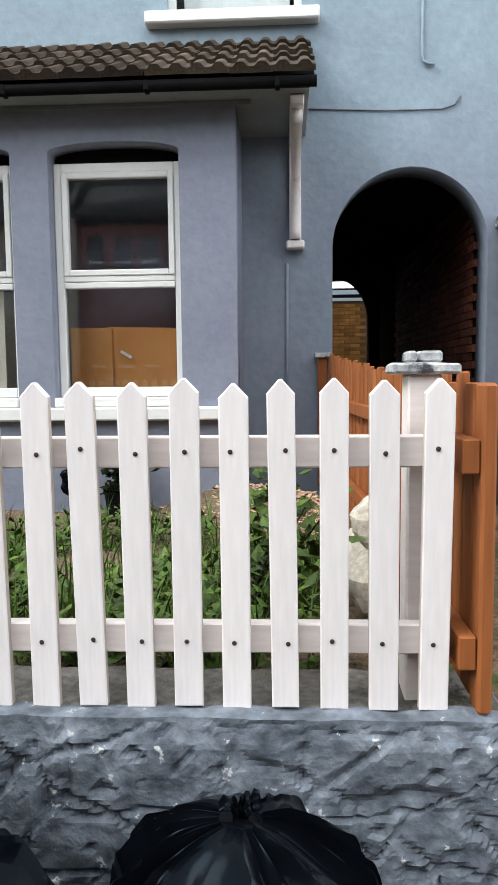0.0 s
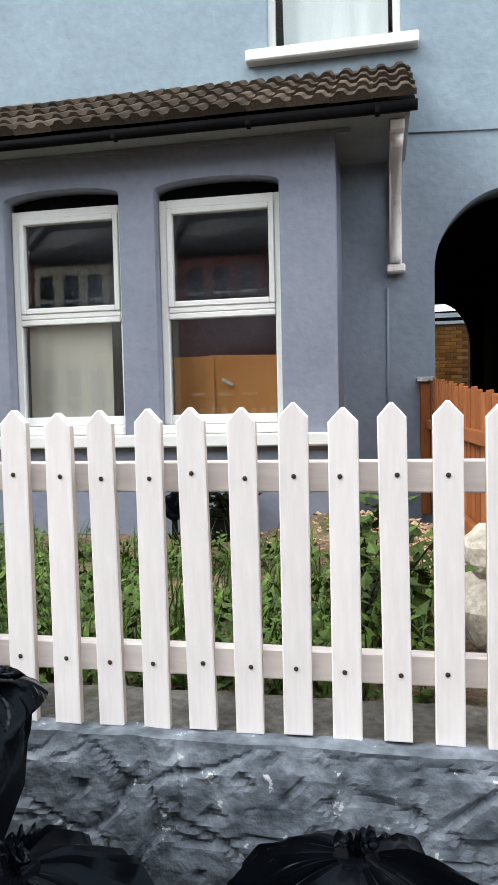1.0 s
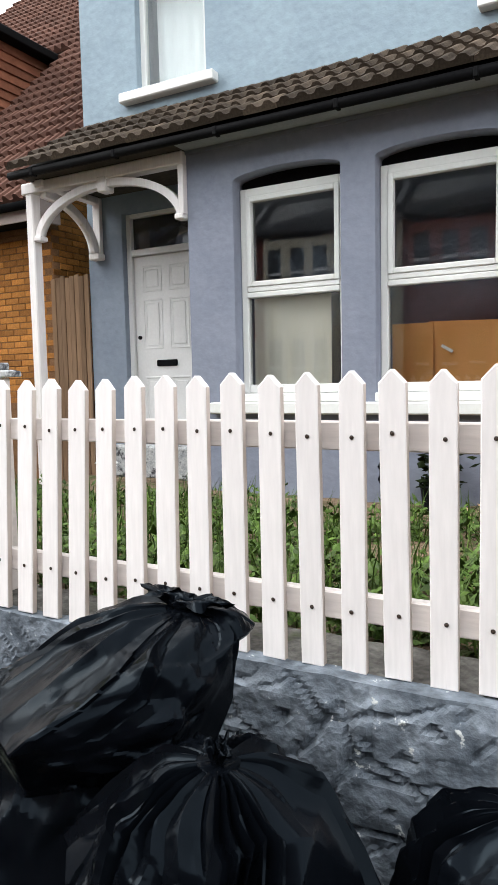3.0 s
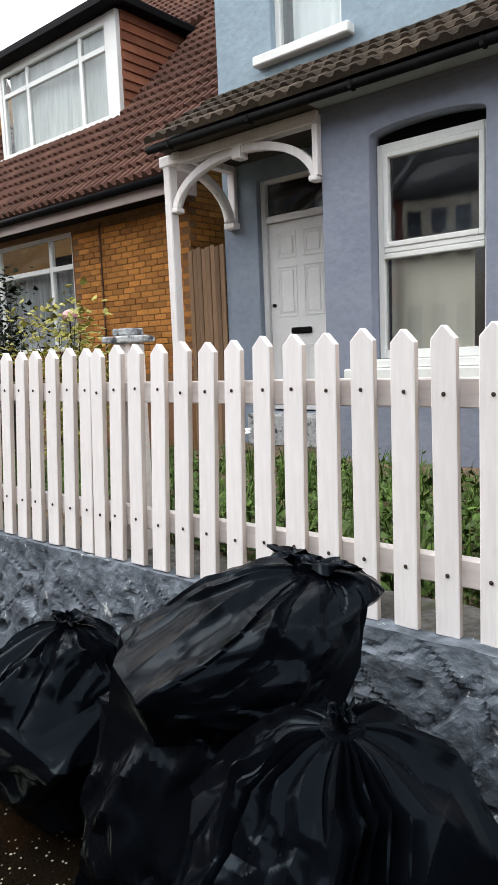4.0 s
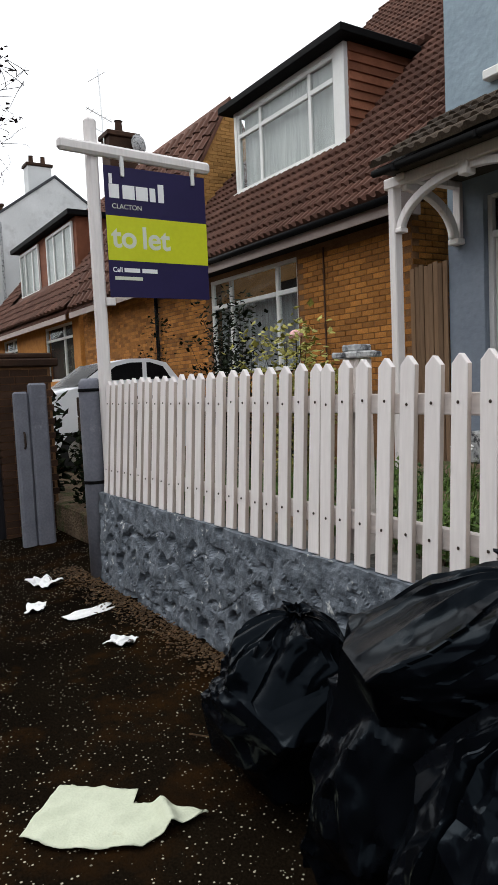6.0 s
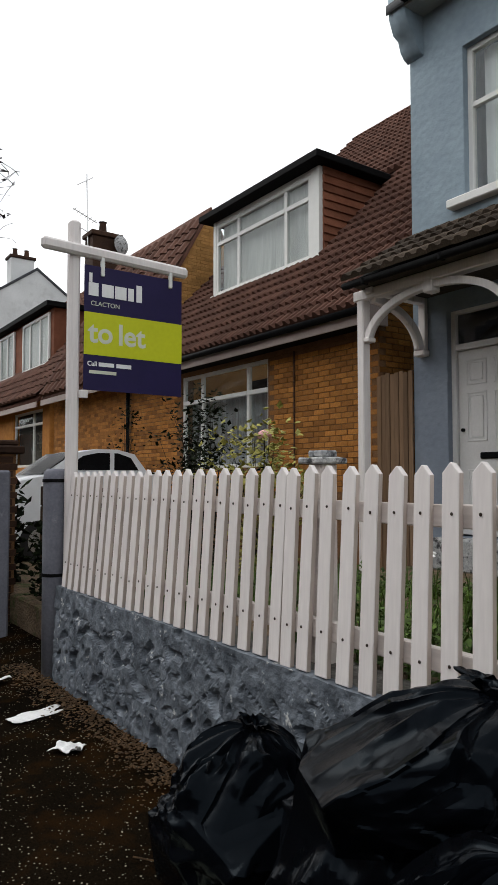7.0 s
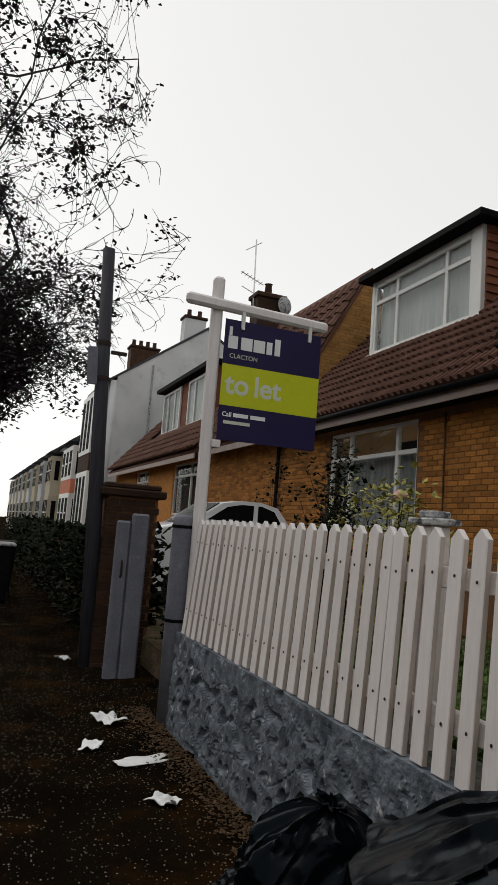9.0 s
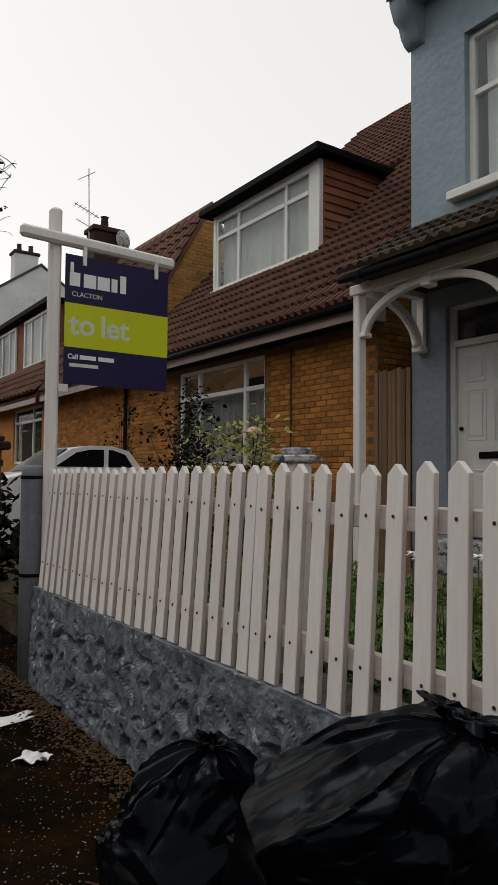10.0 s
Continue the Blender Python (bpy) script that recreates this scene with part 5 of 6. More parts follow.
bm = bmesh.new()
tube(bm, [(-3.8, -0.24, -0.1), (-3.8, -0.36, 2.3), (-3.8, -0.47, 4.62)], [0.092, 0.08, 0.068], 14)
part("shaft", bm, POLEWOOD, tp, "", True)
bm = box(bmesh.new(), -0.02, 0.02, -0.09, 0.02, -0.22, 0.2, 0.01, pose(-3.7, -0.50, 3.25, 4, 0, 10))
part("plate", bm, GREYPOST, tp, "small grey plate")
boxed("step_bracket", tp, IRON, -3.82, -3.78, -0.33, -0.15, 3.42, 3.46, 0.004)
for z in (3.1, 3.5):
    bm = bmesh.new()
    tube(bm, [(-3.8, -0.42 + (3.5 - z) * 0.05, z), (-3.8, -0.42 + (3.5 - z) * 0.05, z + 0.05)], 0.083, 12)
    part("band", bm, IRON, tp)
for k, (x, y) in enumerate(((-9.2, -1.0), (-10.1, -0.9))):
    wb = thing("wheelie_bin", (x, y, 0.0), "dark wheeled refuse bin with a pale lid edge", "bin", "bins on the pavement")
    bm = box(bmesh.new(), x - 0.27, x + 0.27, y - 0.25, y + 0.25, 0.06, 1.0, 0.03)
    for v in bm.verts:
        if v.co.z < 0.3:
            v.co.x, v.co.y = x + (v.co.x - x) * 0.8, y + (v.co.y - y) * 0.8
    part("body", bm, BLACK, wb)
    boxed("lid", wb, (STONECAP, BLACK)[k], x - 0.3, x + 0.31, y - 0.28, y + 0.28, 1.002, 1.06, 0.02)
    for s in (-0.2, 0.2):
        bm = bmesh.new()
        tube(bm, [(x - 0.25, y + s, 0.09), (x - 0.25, y + s + 0.05, 0.09)], 0.09, 12)
        part("wheel", bm, TYRE, wb)


# ---- plants ----
def leaves(count, where, size, tall=0.0, spread=1.0):
    """Folded leaves at places given by where()."""
    vs, fs = [], []
    for _ in range(count):
        p, s = where(), random.uniform(*size)
        a, tilt = random.uniform(0, math.tau), random.uniform(-0.6, 1.0) * spread
        d = Vector((math.cos(a) * math.cos(tilt), math.sin(a) * math.cos(tilt), math.sin(tilt)))
        side = Vector((-math.sin(a), math.cos(a), random.uniform(-0.4, 0.4))).normalized() * s * 0.36
        nor = d.cross(side).normalized() * s * 0.1
        b = len(vs)
        vs += [p, p + d * s * 0.45 + side - nor, p + d * s * 0.5 + nor, p + d * s * 0.45 - side - nor, p + d * s]
        fs += [(b, b + 1, b + 2), (b, b + 2, b + 3), (b + 1, b + 4, b + 2), (b + 2, b + 4, b + 3)]
    return vs, fs


def garden_spot():
    while True:
        x, y = random.uniform(-1.2, 4.05), 0.3 + 2.5 * random.random() ** 1.2
        if rough(x, y, 1.3, 8.0) > -0.28 and not (x > 3.3 and y > 2.0) and not (x > 3.9 and y < 1.7):
            break
    tall = 0.10 + 0.16 * max(0.0, rough(x, y, 1.1, 3.0) + 0.35) + (0.14 if x > 3.2 and y < 1.2 else 0.0)
    return Vector((x, y, garden_z(x, y) + random.uniform(0.0, tall) * random.uniform(0.3, 1.25)))


weeds = tagged(mesh_of("weeds", *leaves(11000, garden_spot, (0.03, 0.085)), LEAF, None), "mixed green leafy weeds over the front garden", "weeds", kind="stuff")
vs, fs = [], []
for _ in range(2600):
    p = garden_spot()
    p.z = garden_z(p.x, p.y) - 0.01
    h_, a = random.uniform(0.10, 0.34), random.uniform(0, math.tau)
    d, s = Vector((math.cos(a), math.sin(a), 0)), Vector((-math.sin(a), math.cos(a), 0)) * random.uniform(0.003, 0.006)
    bend = random.uniform(0.02, 0.16)
    b = len(vs)
    vs += [p - s, p + s, p + d * bend * 0.35 + s * 0.8 + Vector((0, 0, h_ * 0.6)), p + d * bend * 0.35 - s * 0.8 + Vector((0, 0, h_ * 0.6)), p + d * bend + Vector((0, 0, h_))]
    fs += [(b, b + 1, b + 2, b + 3), (b + 3, b + 2, b + 4)]
tagged(mesh_of("grass", vs, fs, LEAF, None), "tufts of long green grass in the garden", "grass", kind="stuff")


def chip_spot():
    x, y = random.gauss(3.5, 0.42), min(3.45, random.gauss(3.1, 0.3))
    return Vector((min(x, 4.0), y, garden_z(min(x, 4.0), y) + 0.012))


tagged(mesh_of("wood_chips", *leaves(1500, chip_spot, (0.03, 0.08), spread=0.4), CHIP, None), "heap of tan dry leaves and wood chips by the bay", "wood chips", kind="stuff")


def litter_spot():
    x = random.uniform(-1.9, 2.0)
    return Vector((x, -0.08 - abs(random.gauss(0, 0.11)), 0.045 + 0.01 * random.random()))


tagged(mesh_of("dead_leaves", *leaves(2600, litter_spot, (0.01, 0.035), spread=0.35), TWIGMAT, None), "brown dead leaves and moss along the wall foot", "dead leaves", kind="stuff")


def stem_plant(name, label, x, y, z, n, height, leaf_m, count, size, spread, category="shrub", lean=0.25):
    """Several thin stems with leaves along them."""
    pl = thing(name, (x, y, z), label, category)
    spots, bm = [], bmesh.new()
    for _ in range(n):
        a, ln = random.uniform(0, math.tau), random.uniform(0.1, 1.0) * lean
        hh = height * random.uniform(0.65, 1.0)
        pts = [Vector((x, y, z)) + Vector((math.cos(a) * ln * t * t, math.sin(a) * ln * t * t, hh * t)) + Vector((random.uniform(-1, 1), random.uniform(-1, 1), 0)) * 0.02 for t in (0, 0.25, 0.5, 0.75, 1)]
        tube(bm, pts, [0.007, 0.006, 0.005, 0.004, 0.002], 5)
        spots += pts[1:]
    tagged(part("stem_growth", bm, BARK, pl), kind="stuff")

    def where():
        p = random.choice(spots)
        return p + Vector([random.gauss(0, spread) for _ in range(3)])
    tagged(mesh_of("foliage", *leaves(count, where, size), leaf_m, pl), kind="stuff")
    return pl


stem_plant("garden_shrub", "straggly green shrub behind the pickets", 3.62, 0.75, 0.72, 5, 0.55, LEAF, 130, (0.04, 0.09), 0.07)
stem_plant("garden_shrub", "broad-leaved green weed beside the stone", 3.70, 1.0, 0.72, 5, 0.45, LEAF, 160, (0.05, 0.11), 0.09)
stem_plant("wall_shrub", "dark-leaved straggling shrub in the neighbouring garden", -2.0, 1.75, 0.35, 16, 2.0, DARKLEAF, 900, (0.035, 0.085), 0.08, lean=0.5)
stem_plant("wall_shrub", "tall bare-stemmed shrub against the brick wall", -3.4, 2.3, 0.35, 14, 2.3, DARKLEAF, 1000, (0.035, 0.09), 0.09, lean=0.5)
stem_plant("wall_shrub", "climbing shrub at the corner of the brick house", -8.35, 3.8, 0.35, 9, 2.5, DARKLEAF, 320, (0.05, 0.10), 0.12, lean=0.4)
stem_plant("rose_bush", "yellow-green rose bush with pale leaves", -1.2, 1.75, 0.35, 18, 1.62, YELLEAF, 2600, (0.04, 0.085), 0.10, lean=0.55)
rose = thing("rose_bloom", (-1.17, 1.8, 1.93), "large pink rose bloom on a bush", "flower")
bm = bmesh.new()
for k in range(26):
    a, e = k * 2.4, 0.15 + 1.2 * k / 26
    c = Vector((-1.17, 1.8, 1.95)) + 0.055 * Vector((math.cos(a) * math.sin(e), math.sin(a) * math.sin(e), math.cos(e)))
    bmesh.ops.create_uvsphere(bm, u_segments=7, v_segments=5, radius=0.034, matrix=Matrix.Translation(c) @ pose(0, 0, 0, math.degrees(e), 0, math.degrees(a) + 90) @ Matrix.Diagonal((1, 0.9, 0.35, 1)))
part("petals", bm, PETAL, rose, "", True)
bm = bmesh.new()
tube(bm, [(-1.16, 1.78, 1.3), (-1.17, 1.8, 1.93)], 0.006, 5)
part("stem", bm, BARK, rose)


def ivy_spot():
    return Vector((random.uniform(-3.5, -1.6), 0.53 + random.uniform(-0.1, 0.04), random.uniform(0.05, 1.1)))


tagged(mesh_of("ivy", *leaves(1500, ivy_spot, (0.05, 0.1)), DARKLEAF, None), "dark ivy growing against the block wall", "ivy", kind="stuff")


def hedge_spot():
    x = -4.4 - 22 * random.random() ** 1.4
    return Vector((x, random.uniform(0.0, 0.7), random.uniform(0.05, 1.45 + 0.15 * rough(x, 0, 0.8))))


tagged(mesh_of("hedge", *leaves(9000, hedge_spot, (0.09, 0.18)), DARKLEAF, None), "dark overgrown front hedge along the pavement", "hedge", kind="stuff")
for k, (x, y) in enumerate(((0.35, 2.2), (0.15, 2.35), (0.55, 2.6))):
    fl = thing("white_flower", (x, y, 1.0), "small white garden flower", "flower", "white flowers")
    bm = bmesh.new()
    for q in range(6):
        bmesh.ops.create_uvsphere(bm, u_segments=6, v_segments=4, radius=0.035, matrix=pose(x + 0.03 * math.cos(q), y + 0.03 * math.sin(q), 1.0 + 0.02 * (q % 2), 20, 0, q * 60) @ Matrix.Diagonal((1, 0.7, 0.3, 1)))
    part("petals", bm, WHITEPETAL, fl)
    bm = bmesh.new()
    tube(bm, [(x, y, 0.62), (x, y, 1.0)], 0.005, 5)
    part("stem", bm, LEAF, fl)
# objects against the bay
pot = thing("plant_pot", (2.55, 3.25, 0.6), "black plastic pot with dark foliage by the bay", "plant pot")
bm = bmesh.new()
tube(bm, [(2.55, 3.25, 0.58), (2.55, 3.25, 0.80), (2.55, 3.25, 0.82)], [0.11, 0.14, 0.15], 14)
part("pot", bm, BLACK, pot)
tagged(mesh_of("foliage", *leaves(260, lambda: Vector((random.gauss(2.55, 0.07), random.gauss(3.25, 0.07), random.uniform(0.8, 1.15))), (0.05, 0.1)), DARKLEAF, pot), kind="stuff")
sackm = thing("black_sack", (2.15, 3.28, 0.6), "crumpled black plastic scrap against the bay wall", "plastic scrap")
bm = bmesh.new()
bmesh.ops.create_icosphere(bm, subdivisions=3, radius=0.12, matrix=Matrix.Translation((2.15, 3.3, 0.9)) @ Matrix.Diagonal((0.7, 0.4, 1.0, 1)))
for v in bm.verts:
    v.co += v.normal * 0.05 * noise.noise(v.co * 14)
part("scrap", bm, BAG, sackm)
boxed("stick", sackm, BLACK, 2.12, 2.16, 3.3, 3.33, 0.5, 0.88, 0.004)
for k, (x, y, z, r) in enumerate(((4.06, 0.92, 0.83, 0.16), (4.07, 0.97, 1.06, 0.12), (4.08, 1.40, 0.8, 0.16))):
    st = thing("rubble_stone", (x, y, z - r), "pale broken stone stacked by the side fence", "stone", "stacked stones")
    bm = bmesh.new()
    bmesh.ops.create_icosphere(bm, subdivisions=3, radius=r, matrix=Matrix.Translation((x, y, z)) @ Matrix.Diagonal((0.55, 0.8, 0.85, 1)))
    for v in bm.verts:
        v.co += v.normal * (0.035 * noise.noise(v.co * 7) + 0.012 * noise.noise(v.co * 25))
    part("stone", bm, STONE, st)

# ---- street tree ----
TX, TY = -9.6, -2.58
tree = thing("street_tree", (TX, TY, 0.0), "street tree with dark sparse leaves and wiry branches", "tree")
tips, twig_bm = [], bmesh.new()


CROWN = Vector((TX - 0.2, TY + 1.5, 7.5))


def grow(bm, p, d, length, r, depth):
    """A limb that forks; shoots that leave the crown's space bend back into it."""
    pts, rad = [p.copy()], [r]
    n = 5
    for k in range(n):
        sag = 0.05 if depth < 2 else (0.02 if depth < 4 else -0.06)
        q = p - CROWN
        over = (q.x / 2.3) ** 2 + (q.y / (3.4 - 0.24 * max(-1.0, q.z))) ** 2 + (q.z / (6.8 if q.z > 0 else 4.5)) ** 2
        if over > 1.02 and k:
            break
        pull = -q.normalized() * max(0.0, over - 0.6) * 1.0
        d = (d + Vector([random.gauss(0, 0.17) for _ in range(3)]) + Vector((0, 0, sag)) + pull).normalized()
        p = p + d * length / n
        pts.append(p.copy())
        rad.append(r * (1 - 0.5 * (k + 1) / n))
        if depth >= 3:
            tips.append(p.copy())
    tube(bm, pts, rad, 8 if depth < 2 else 4)
    if depth < 6:
        for k in range(3):
            q = random.choice(pts[1:]) if k else pts[-1]
            side = Vector([random.gauss(0, 1) for _ in range(3)]).normalized()
            grow(bm if depth < 2 else twig_bm, q, (d + side * 0.85).normalized(), length * random.uniform(0.52, 0.76), max(0.008, rad[-1] * random.uniform(0.55, 0.8)), depth + 1)


trunk_bm = bmesh.new()
tube(trunk_bm, [(TX, TY, -0.1), (TX, TY + 0.02, 1.2), (TX - 0.03, TY + 0.06, 2.5)], [0.24, 0.19, 0.16], 12)
part("trunk", trunk_bm, BARK, tree, "", True)
for ax, ay, az, ln in ((0.1, 0.75, 0.6, 2.6), (0.0, 0.15, 1.0, 4.6), (-0.3, 0.45, 0.95, 3.2), (0.2, -0.4, 0.9, 2.8), (-0.3, -0.3, 0.9, 2.9), (0.2, 0.35, 1.0, 3.2), (0.05, 0.16, 1.0, 7.2), (0.0, 0.75, 0.35, 2.3), (-0.2, 0.05, 1.0, 6.2), (0.1, 0.3, 1.0, 5.4), (0.1, 0.55, 0.85, 3.0), (0.0, 0.65, 0.55, 2.8), (0.05, 0.9, 0.3, 2.6), (0.0, 0.9, 0.42, 3.2), (-0.2, 0.5, 0.4, 2.4)):
    limb = bmesh.new()
    grow(limb, Vector((TX - 0.03, TY + 0.06, 2.45)), Vector((ax, ay, az)).normalized(), ln, 0.085, 1)
    part("limb", limb, BARK, tree)
tagged(part("twig_growth", twig_bm, BARK, tree), kind="stuff")
clump = [tips[0]]


def tip_spot():
    if random.random() < 0.07:
        clump[0] = random.choice(tips)
    return clump[0] + Vector([random.gauss(0, 0.14) for _ in range(3)])


tagged(mesh_of("crown", *leaves(17000, tip_spot, (0.07, 0.14)), TREELEAF, tree), kind="stuff")

# ---- parked car ----
car = thing("parked_car", (-7.15, 2.5, 0.35), "small white car parked nose out on a forecourt", "car")
CX0, CX1 = -8.0, -6.3
body = side_panel("body", [[(0.96, 0.6), (0.92, 1.0), (0.97, 1.38), (1.1, 1.52), (1.72, 1.66), (3.38, 1.68), (3.5, 1.3), (3.5, 0.6)]], CX0, CX1 - CX0, CARWHITE, car)
side_panel("cabin", [[(1.6, 1.64), (2.1, 1.98), (2.4, 2.04), (2.75, 2.04), (3.05, 1.97), (3.3, 1.66)]], CX0 + 0.1, CX1 - CX0 - 0.2, CARWHITE, car)
for xa in (CX0 + 0.086, CX1 - 0.098):
    side_panel("side_window", [[(1.86, 1.71), (2.18, 1.93), (2.42, 1.98), (2.62, 1.98), (2.62, 1.71)]], xa, 0.012, BLACK, car)
    side_panel("side_window", [[(2.7, 1.71), (2.7, 1.98), (2.76, 1.98), (2.98, 1.91), (3.12, 1.71)]], xa, 0.012, BLACK, car)
bm = box(bmesh.new(), CX0 + 0.2, CX1 - 0.2, -0.30, 0.30, 0.0, 0.015, 0.0, pose(0, 1.83, 1.81, 34.2, 0, 0))
part("windscreen", bm, GLASS, car, "sloping glass windscreen")
for y in (1.5, 2.95):
    for xa, xb in ((CX0 - 0.01, CX0 + 0.2), (CX1 - 0.2, CX1 + 0.01)):
        bm = bmesh.new()
        tube(bm, [(xa, y, 0.66), (xb, y, 0.66)], 0.31, 18)
        w_ = part("wheel", bm, TYRE, car)
        bm = bmesh.new()
        tube(bm, [(xa - 0.006, y, 0.66), (xb + 0.006, y, 0.66)], 0.19, 14)
        part("rim", bm, CHROME, w_)
for xa in (CX0 + 0.08, CX1 - 0.4):
    boxed("headlight", car, CHROME, xa, xa + 0.32, 0.9, 1.02, 1.2, 1.36, 0.02)
    boxed("tail_light", car, PINKRENDER, xa, xa + 0.24, 3.4, 3.51, 1.3, 1.6, 0.02)


# ---- refuse sacks ----
def crumple_field(seed, cu, cv):
    """Random heights on a grid, joined by flat triangles, so that the creases between them are sharp."""
    rng = random.Random(seed)
    grid = [[rng.uniform(-1, 1) for _ in range(cu)] for _ in range(cv + 2)]
    flip = [[rng.random() < 0.5 for _ in range(cu)] for _ in range(cv + 2)]

    def at(u, v):
        x, y = (u % 1.0) * cu, min(max(v, 0.0), 0.9999) * cv
        i, j = int(x) % cu, int(y)
        fx, fy = x - int(x), y - j
        a, b, c, d = grid[j][i], grid[j][(i + 1) % cu], grid[j + 1][i], grid[j + 1][(i + 1) % cu]
        if flip[j][i]:
            return a + (b - a) * fx + (c - a) * fy if fx + fy < 1 else d + (c - d) * (1 - fx) + (b - d) * (1 - fy)
        return a + (b - a) * fx + (d - b) * fy if fx > fy else a + (c - a) * fy + (d - c) * fx
    return at


def crease(p, size):
    """1 on the sharp ridges between pulled-in hollows, falling to 0 inside them."""
    d, _ = noise.voronoi(p * (1 / size))
    return 1 - min(1.0, (d[1] - d[0]) * 1.5)


def sack(cx, cy, rx, ry, base, tie, seed, label, pleats=13, ears=(0.9, 0.5), fold_depth=0.12, crumple=1.0, flat_top=1.15, waist=None, facets=(12, 8), pleat_reach=1.0):
    """A tied plastic sack: pleats run from the tie over a crumpled body."""
    tie = Vector(tie)
    sk = thing("refuse_sack", (cx, cy, base), label, "rubbish bag", "refuse sacks")
    nu, nv, cu, cv = 300, 160, facets[0], facets[1]
    rng = random.Random(seed)
    mid_c, small_c = crumple_field(seed + 1, 23, 15), crumple_field(seed + 2, 47, 31)
    ph = [rng.uniform(0, math.tau) for _ in range(6)]
    reach = [rng.uniform(0.14, 0.50) * pleat_reach for _ in range(pleats + 1)]
    deep = [rng.uniform(0.3, 1.0) for _ in range(pleats + 1)]
    shift = Vector((seed * 3.1, seed * 1.7, seed * 0.9))
    mid = base + (tie.z - base) * 0.50

    def skin(u, v, k):
        """The filled sack without its creases."""
        a, th = u * math.tau, math.pi * (0.02 + 0.98 * v)
        s = min(1.0, v * 2.0)
        s = s * s * (3 - 2 * s)
        prof = math.sin(th) ** (0.72 if v < 0.5 else 0.62)
        zz = mid + (tie.z - mid) * (math.cos(th) ** flat_top) if th < math.pi / 2 else mid + (mid - base) * math.cos(th)
        if waist:
            k -= waist[1] * math.exp(-((v - waist[0] - 0.03 * math.sin(a * 2 + ph[5])) / 0.055) ** 2)
        return Vector((tie.x + (cx - tie.x) * s + rx * prof * k * math.cos(a), tie.y + (cy - tie.y) * s + ry * prof * k * math.sin(a), zz))

    # the corners of the flat pulled facets
    corner = [[skin((i + rng.uniform(-0.36, 0.36)) / cu, min(1.0, max(0.0, (j + (rng.uniform(-0.36, 0.36) if 0 < j < cv else 0)) / cv)), 1.0 + 0.15 * crumple * rng.uniform(-1, 1)) for i in range(cu)] for j in range(cv + 1)]
    flip = [[rng.random() < 0.5 for _ in range(cu)] for _ in range(cv)]

    def facet(u, v):
        x, y = (u % 1.0) * cu, min(v, 0.9999) * cv
        i, j = int(x) % cu, int(y)
        fx, fy = x - int(x), y - j
        a, b, c, d = corner[j][i], corner[j][(i + 1) % cu], corner[j + 1][i], corner[j + 1][(i + 1) % cu]
        if flip[j][i]:
            return a + (b - a) * fx + (c - a) * fy if fx + fy < 1 else d + (c - d) * (1 - fx) + (b - d) * (1 - fy)
        return a + (b - a) * fx + (d - b) * fy if fx > fy else a + (c - a) * fy + (d - c) * fx

    vs, fs = [], []
    for j in range(nv + 1):
        v = (j / nv) ** 1.1
        grow_in = min(1.0, 0.05 + 1.9 * v)
        flatness = 0.92 * min(1.0, max(0.0, (v - 0.04) / 0.16))
        for i in range(nu):
            u = i / nu
            a = u * math.tau
            q = (u * pleats + 0.9 * math.sin(a * 2 + ph[0]) + 0.7 * math.sin(a * 5 + ph[1]) + 0.4 * noise.noise((math.cos(a) * 2, math.sin(a) * 2, v * 3 + seed)) * min(1, v * 4)) % pleats
            kq = int(q)
            wave = 1 - abs(2 * (q - kq) - 1)
            fold = fold_depth * deep[kq] * max(0.0, 1 - v / reach[kq]) ** 0.6 * (1.6 * wave ** 1.3 - 0.7) * math.sin(math.pi * min(0.5, 0.05 + v * 1.6))
            p = skin(u, v, 0.97).lerp(facet(u, v), flatness)
            out = Vector((p.x - cx, p.y - cy, (p.z - mid) * 0.9)).normalized()
            w = p + shift
            rough_here = max(0.0, min(1.0, 0.4 + 2.4 * noise.noise(p * 4 + shift)))
            bumps = 0.036 * mid_c(u, v) * rough_here + 0.014 * small_c(u, v) * rough_here + 0.018 * rough_here * crease(w, 0.10) + 0.003 * rough_here * crease(w, 0.03)
            p = p + out * (bumps * crumple * grow_in + fold * (rx + ry) * 0.5)
            vs.append((p.x, p.y, max(base + 0.004, p.z)))
    for j in range(nv):
        for i in range(nu):
            fs.append((j * nu + i, (j + 1) * nu + i, (j + 1) * nu + (i + 1) % nu, j * nu + (i + 1) % nu))
    fs.append(tuple(range(nu)))
    fs.append(tuple(nv * nu + i for i in range(nu))[::-1])
    ob = mesh_of("sack_body", vs, fs, BAG, sk, "", True)
    ob.data.set_sharp_from_angle(angle=radians(22))
    # the bunched plastic above the knot
    vs, fs = [], []
    n, rows = 96, 9
    rag = crumple_field(seed + 5, 23, 5)
    for j in range(rows):
        t = j / (rows - 1)
        for i in range(n):
            a = i / n * math.tau
            r = 0.02 + 0.07 * t * (0.45 + 0.55 * abs(math.cos(a + ph[4])) ** 2) + 0.035 * t * rag(i / n, t)
            vs.append((tie.x + r * ears[0] * 1.3 * math.cos(a), tie.y + r * ears[1] * 1.3 * math.sin(a), tie.z - 0.02 + 0.05 * math.sin(t * 1.9) + 0.018 * t * rag(i / n + 0.5, t)))
    for j in range(rows - 1):
        for i in range(n):
            fs.append((j * n + i, j * n + (i + 1) % n, (j + 1) * n + (i + 1) % n, (j + 1) * n + i))
    mesh_of("tied_neck", vs, fs, BAG, sk, "", True)
    return sk


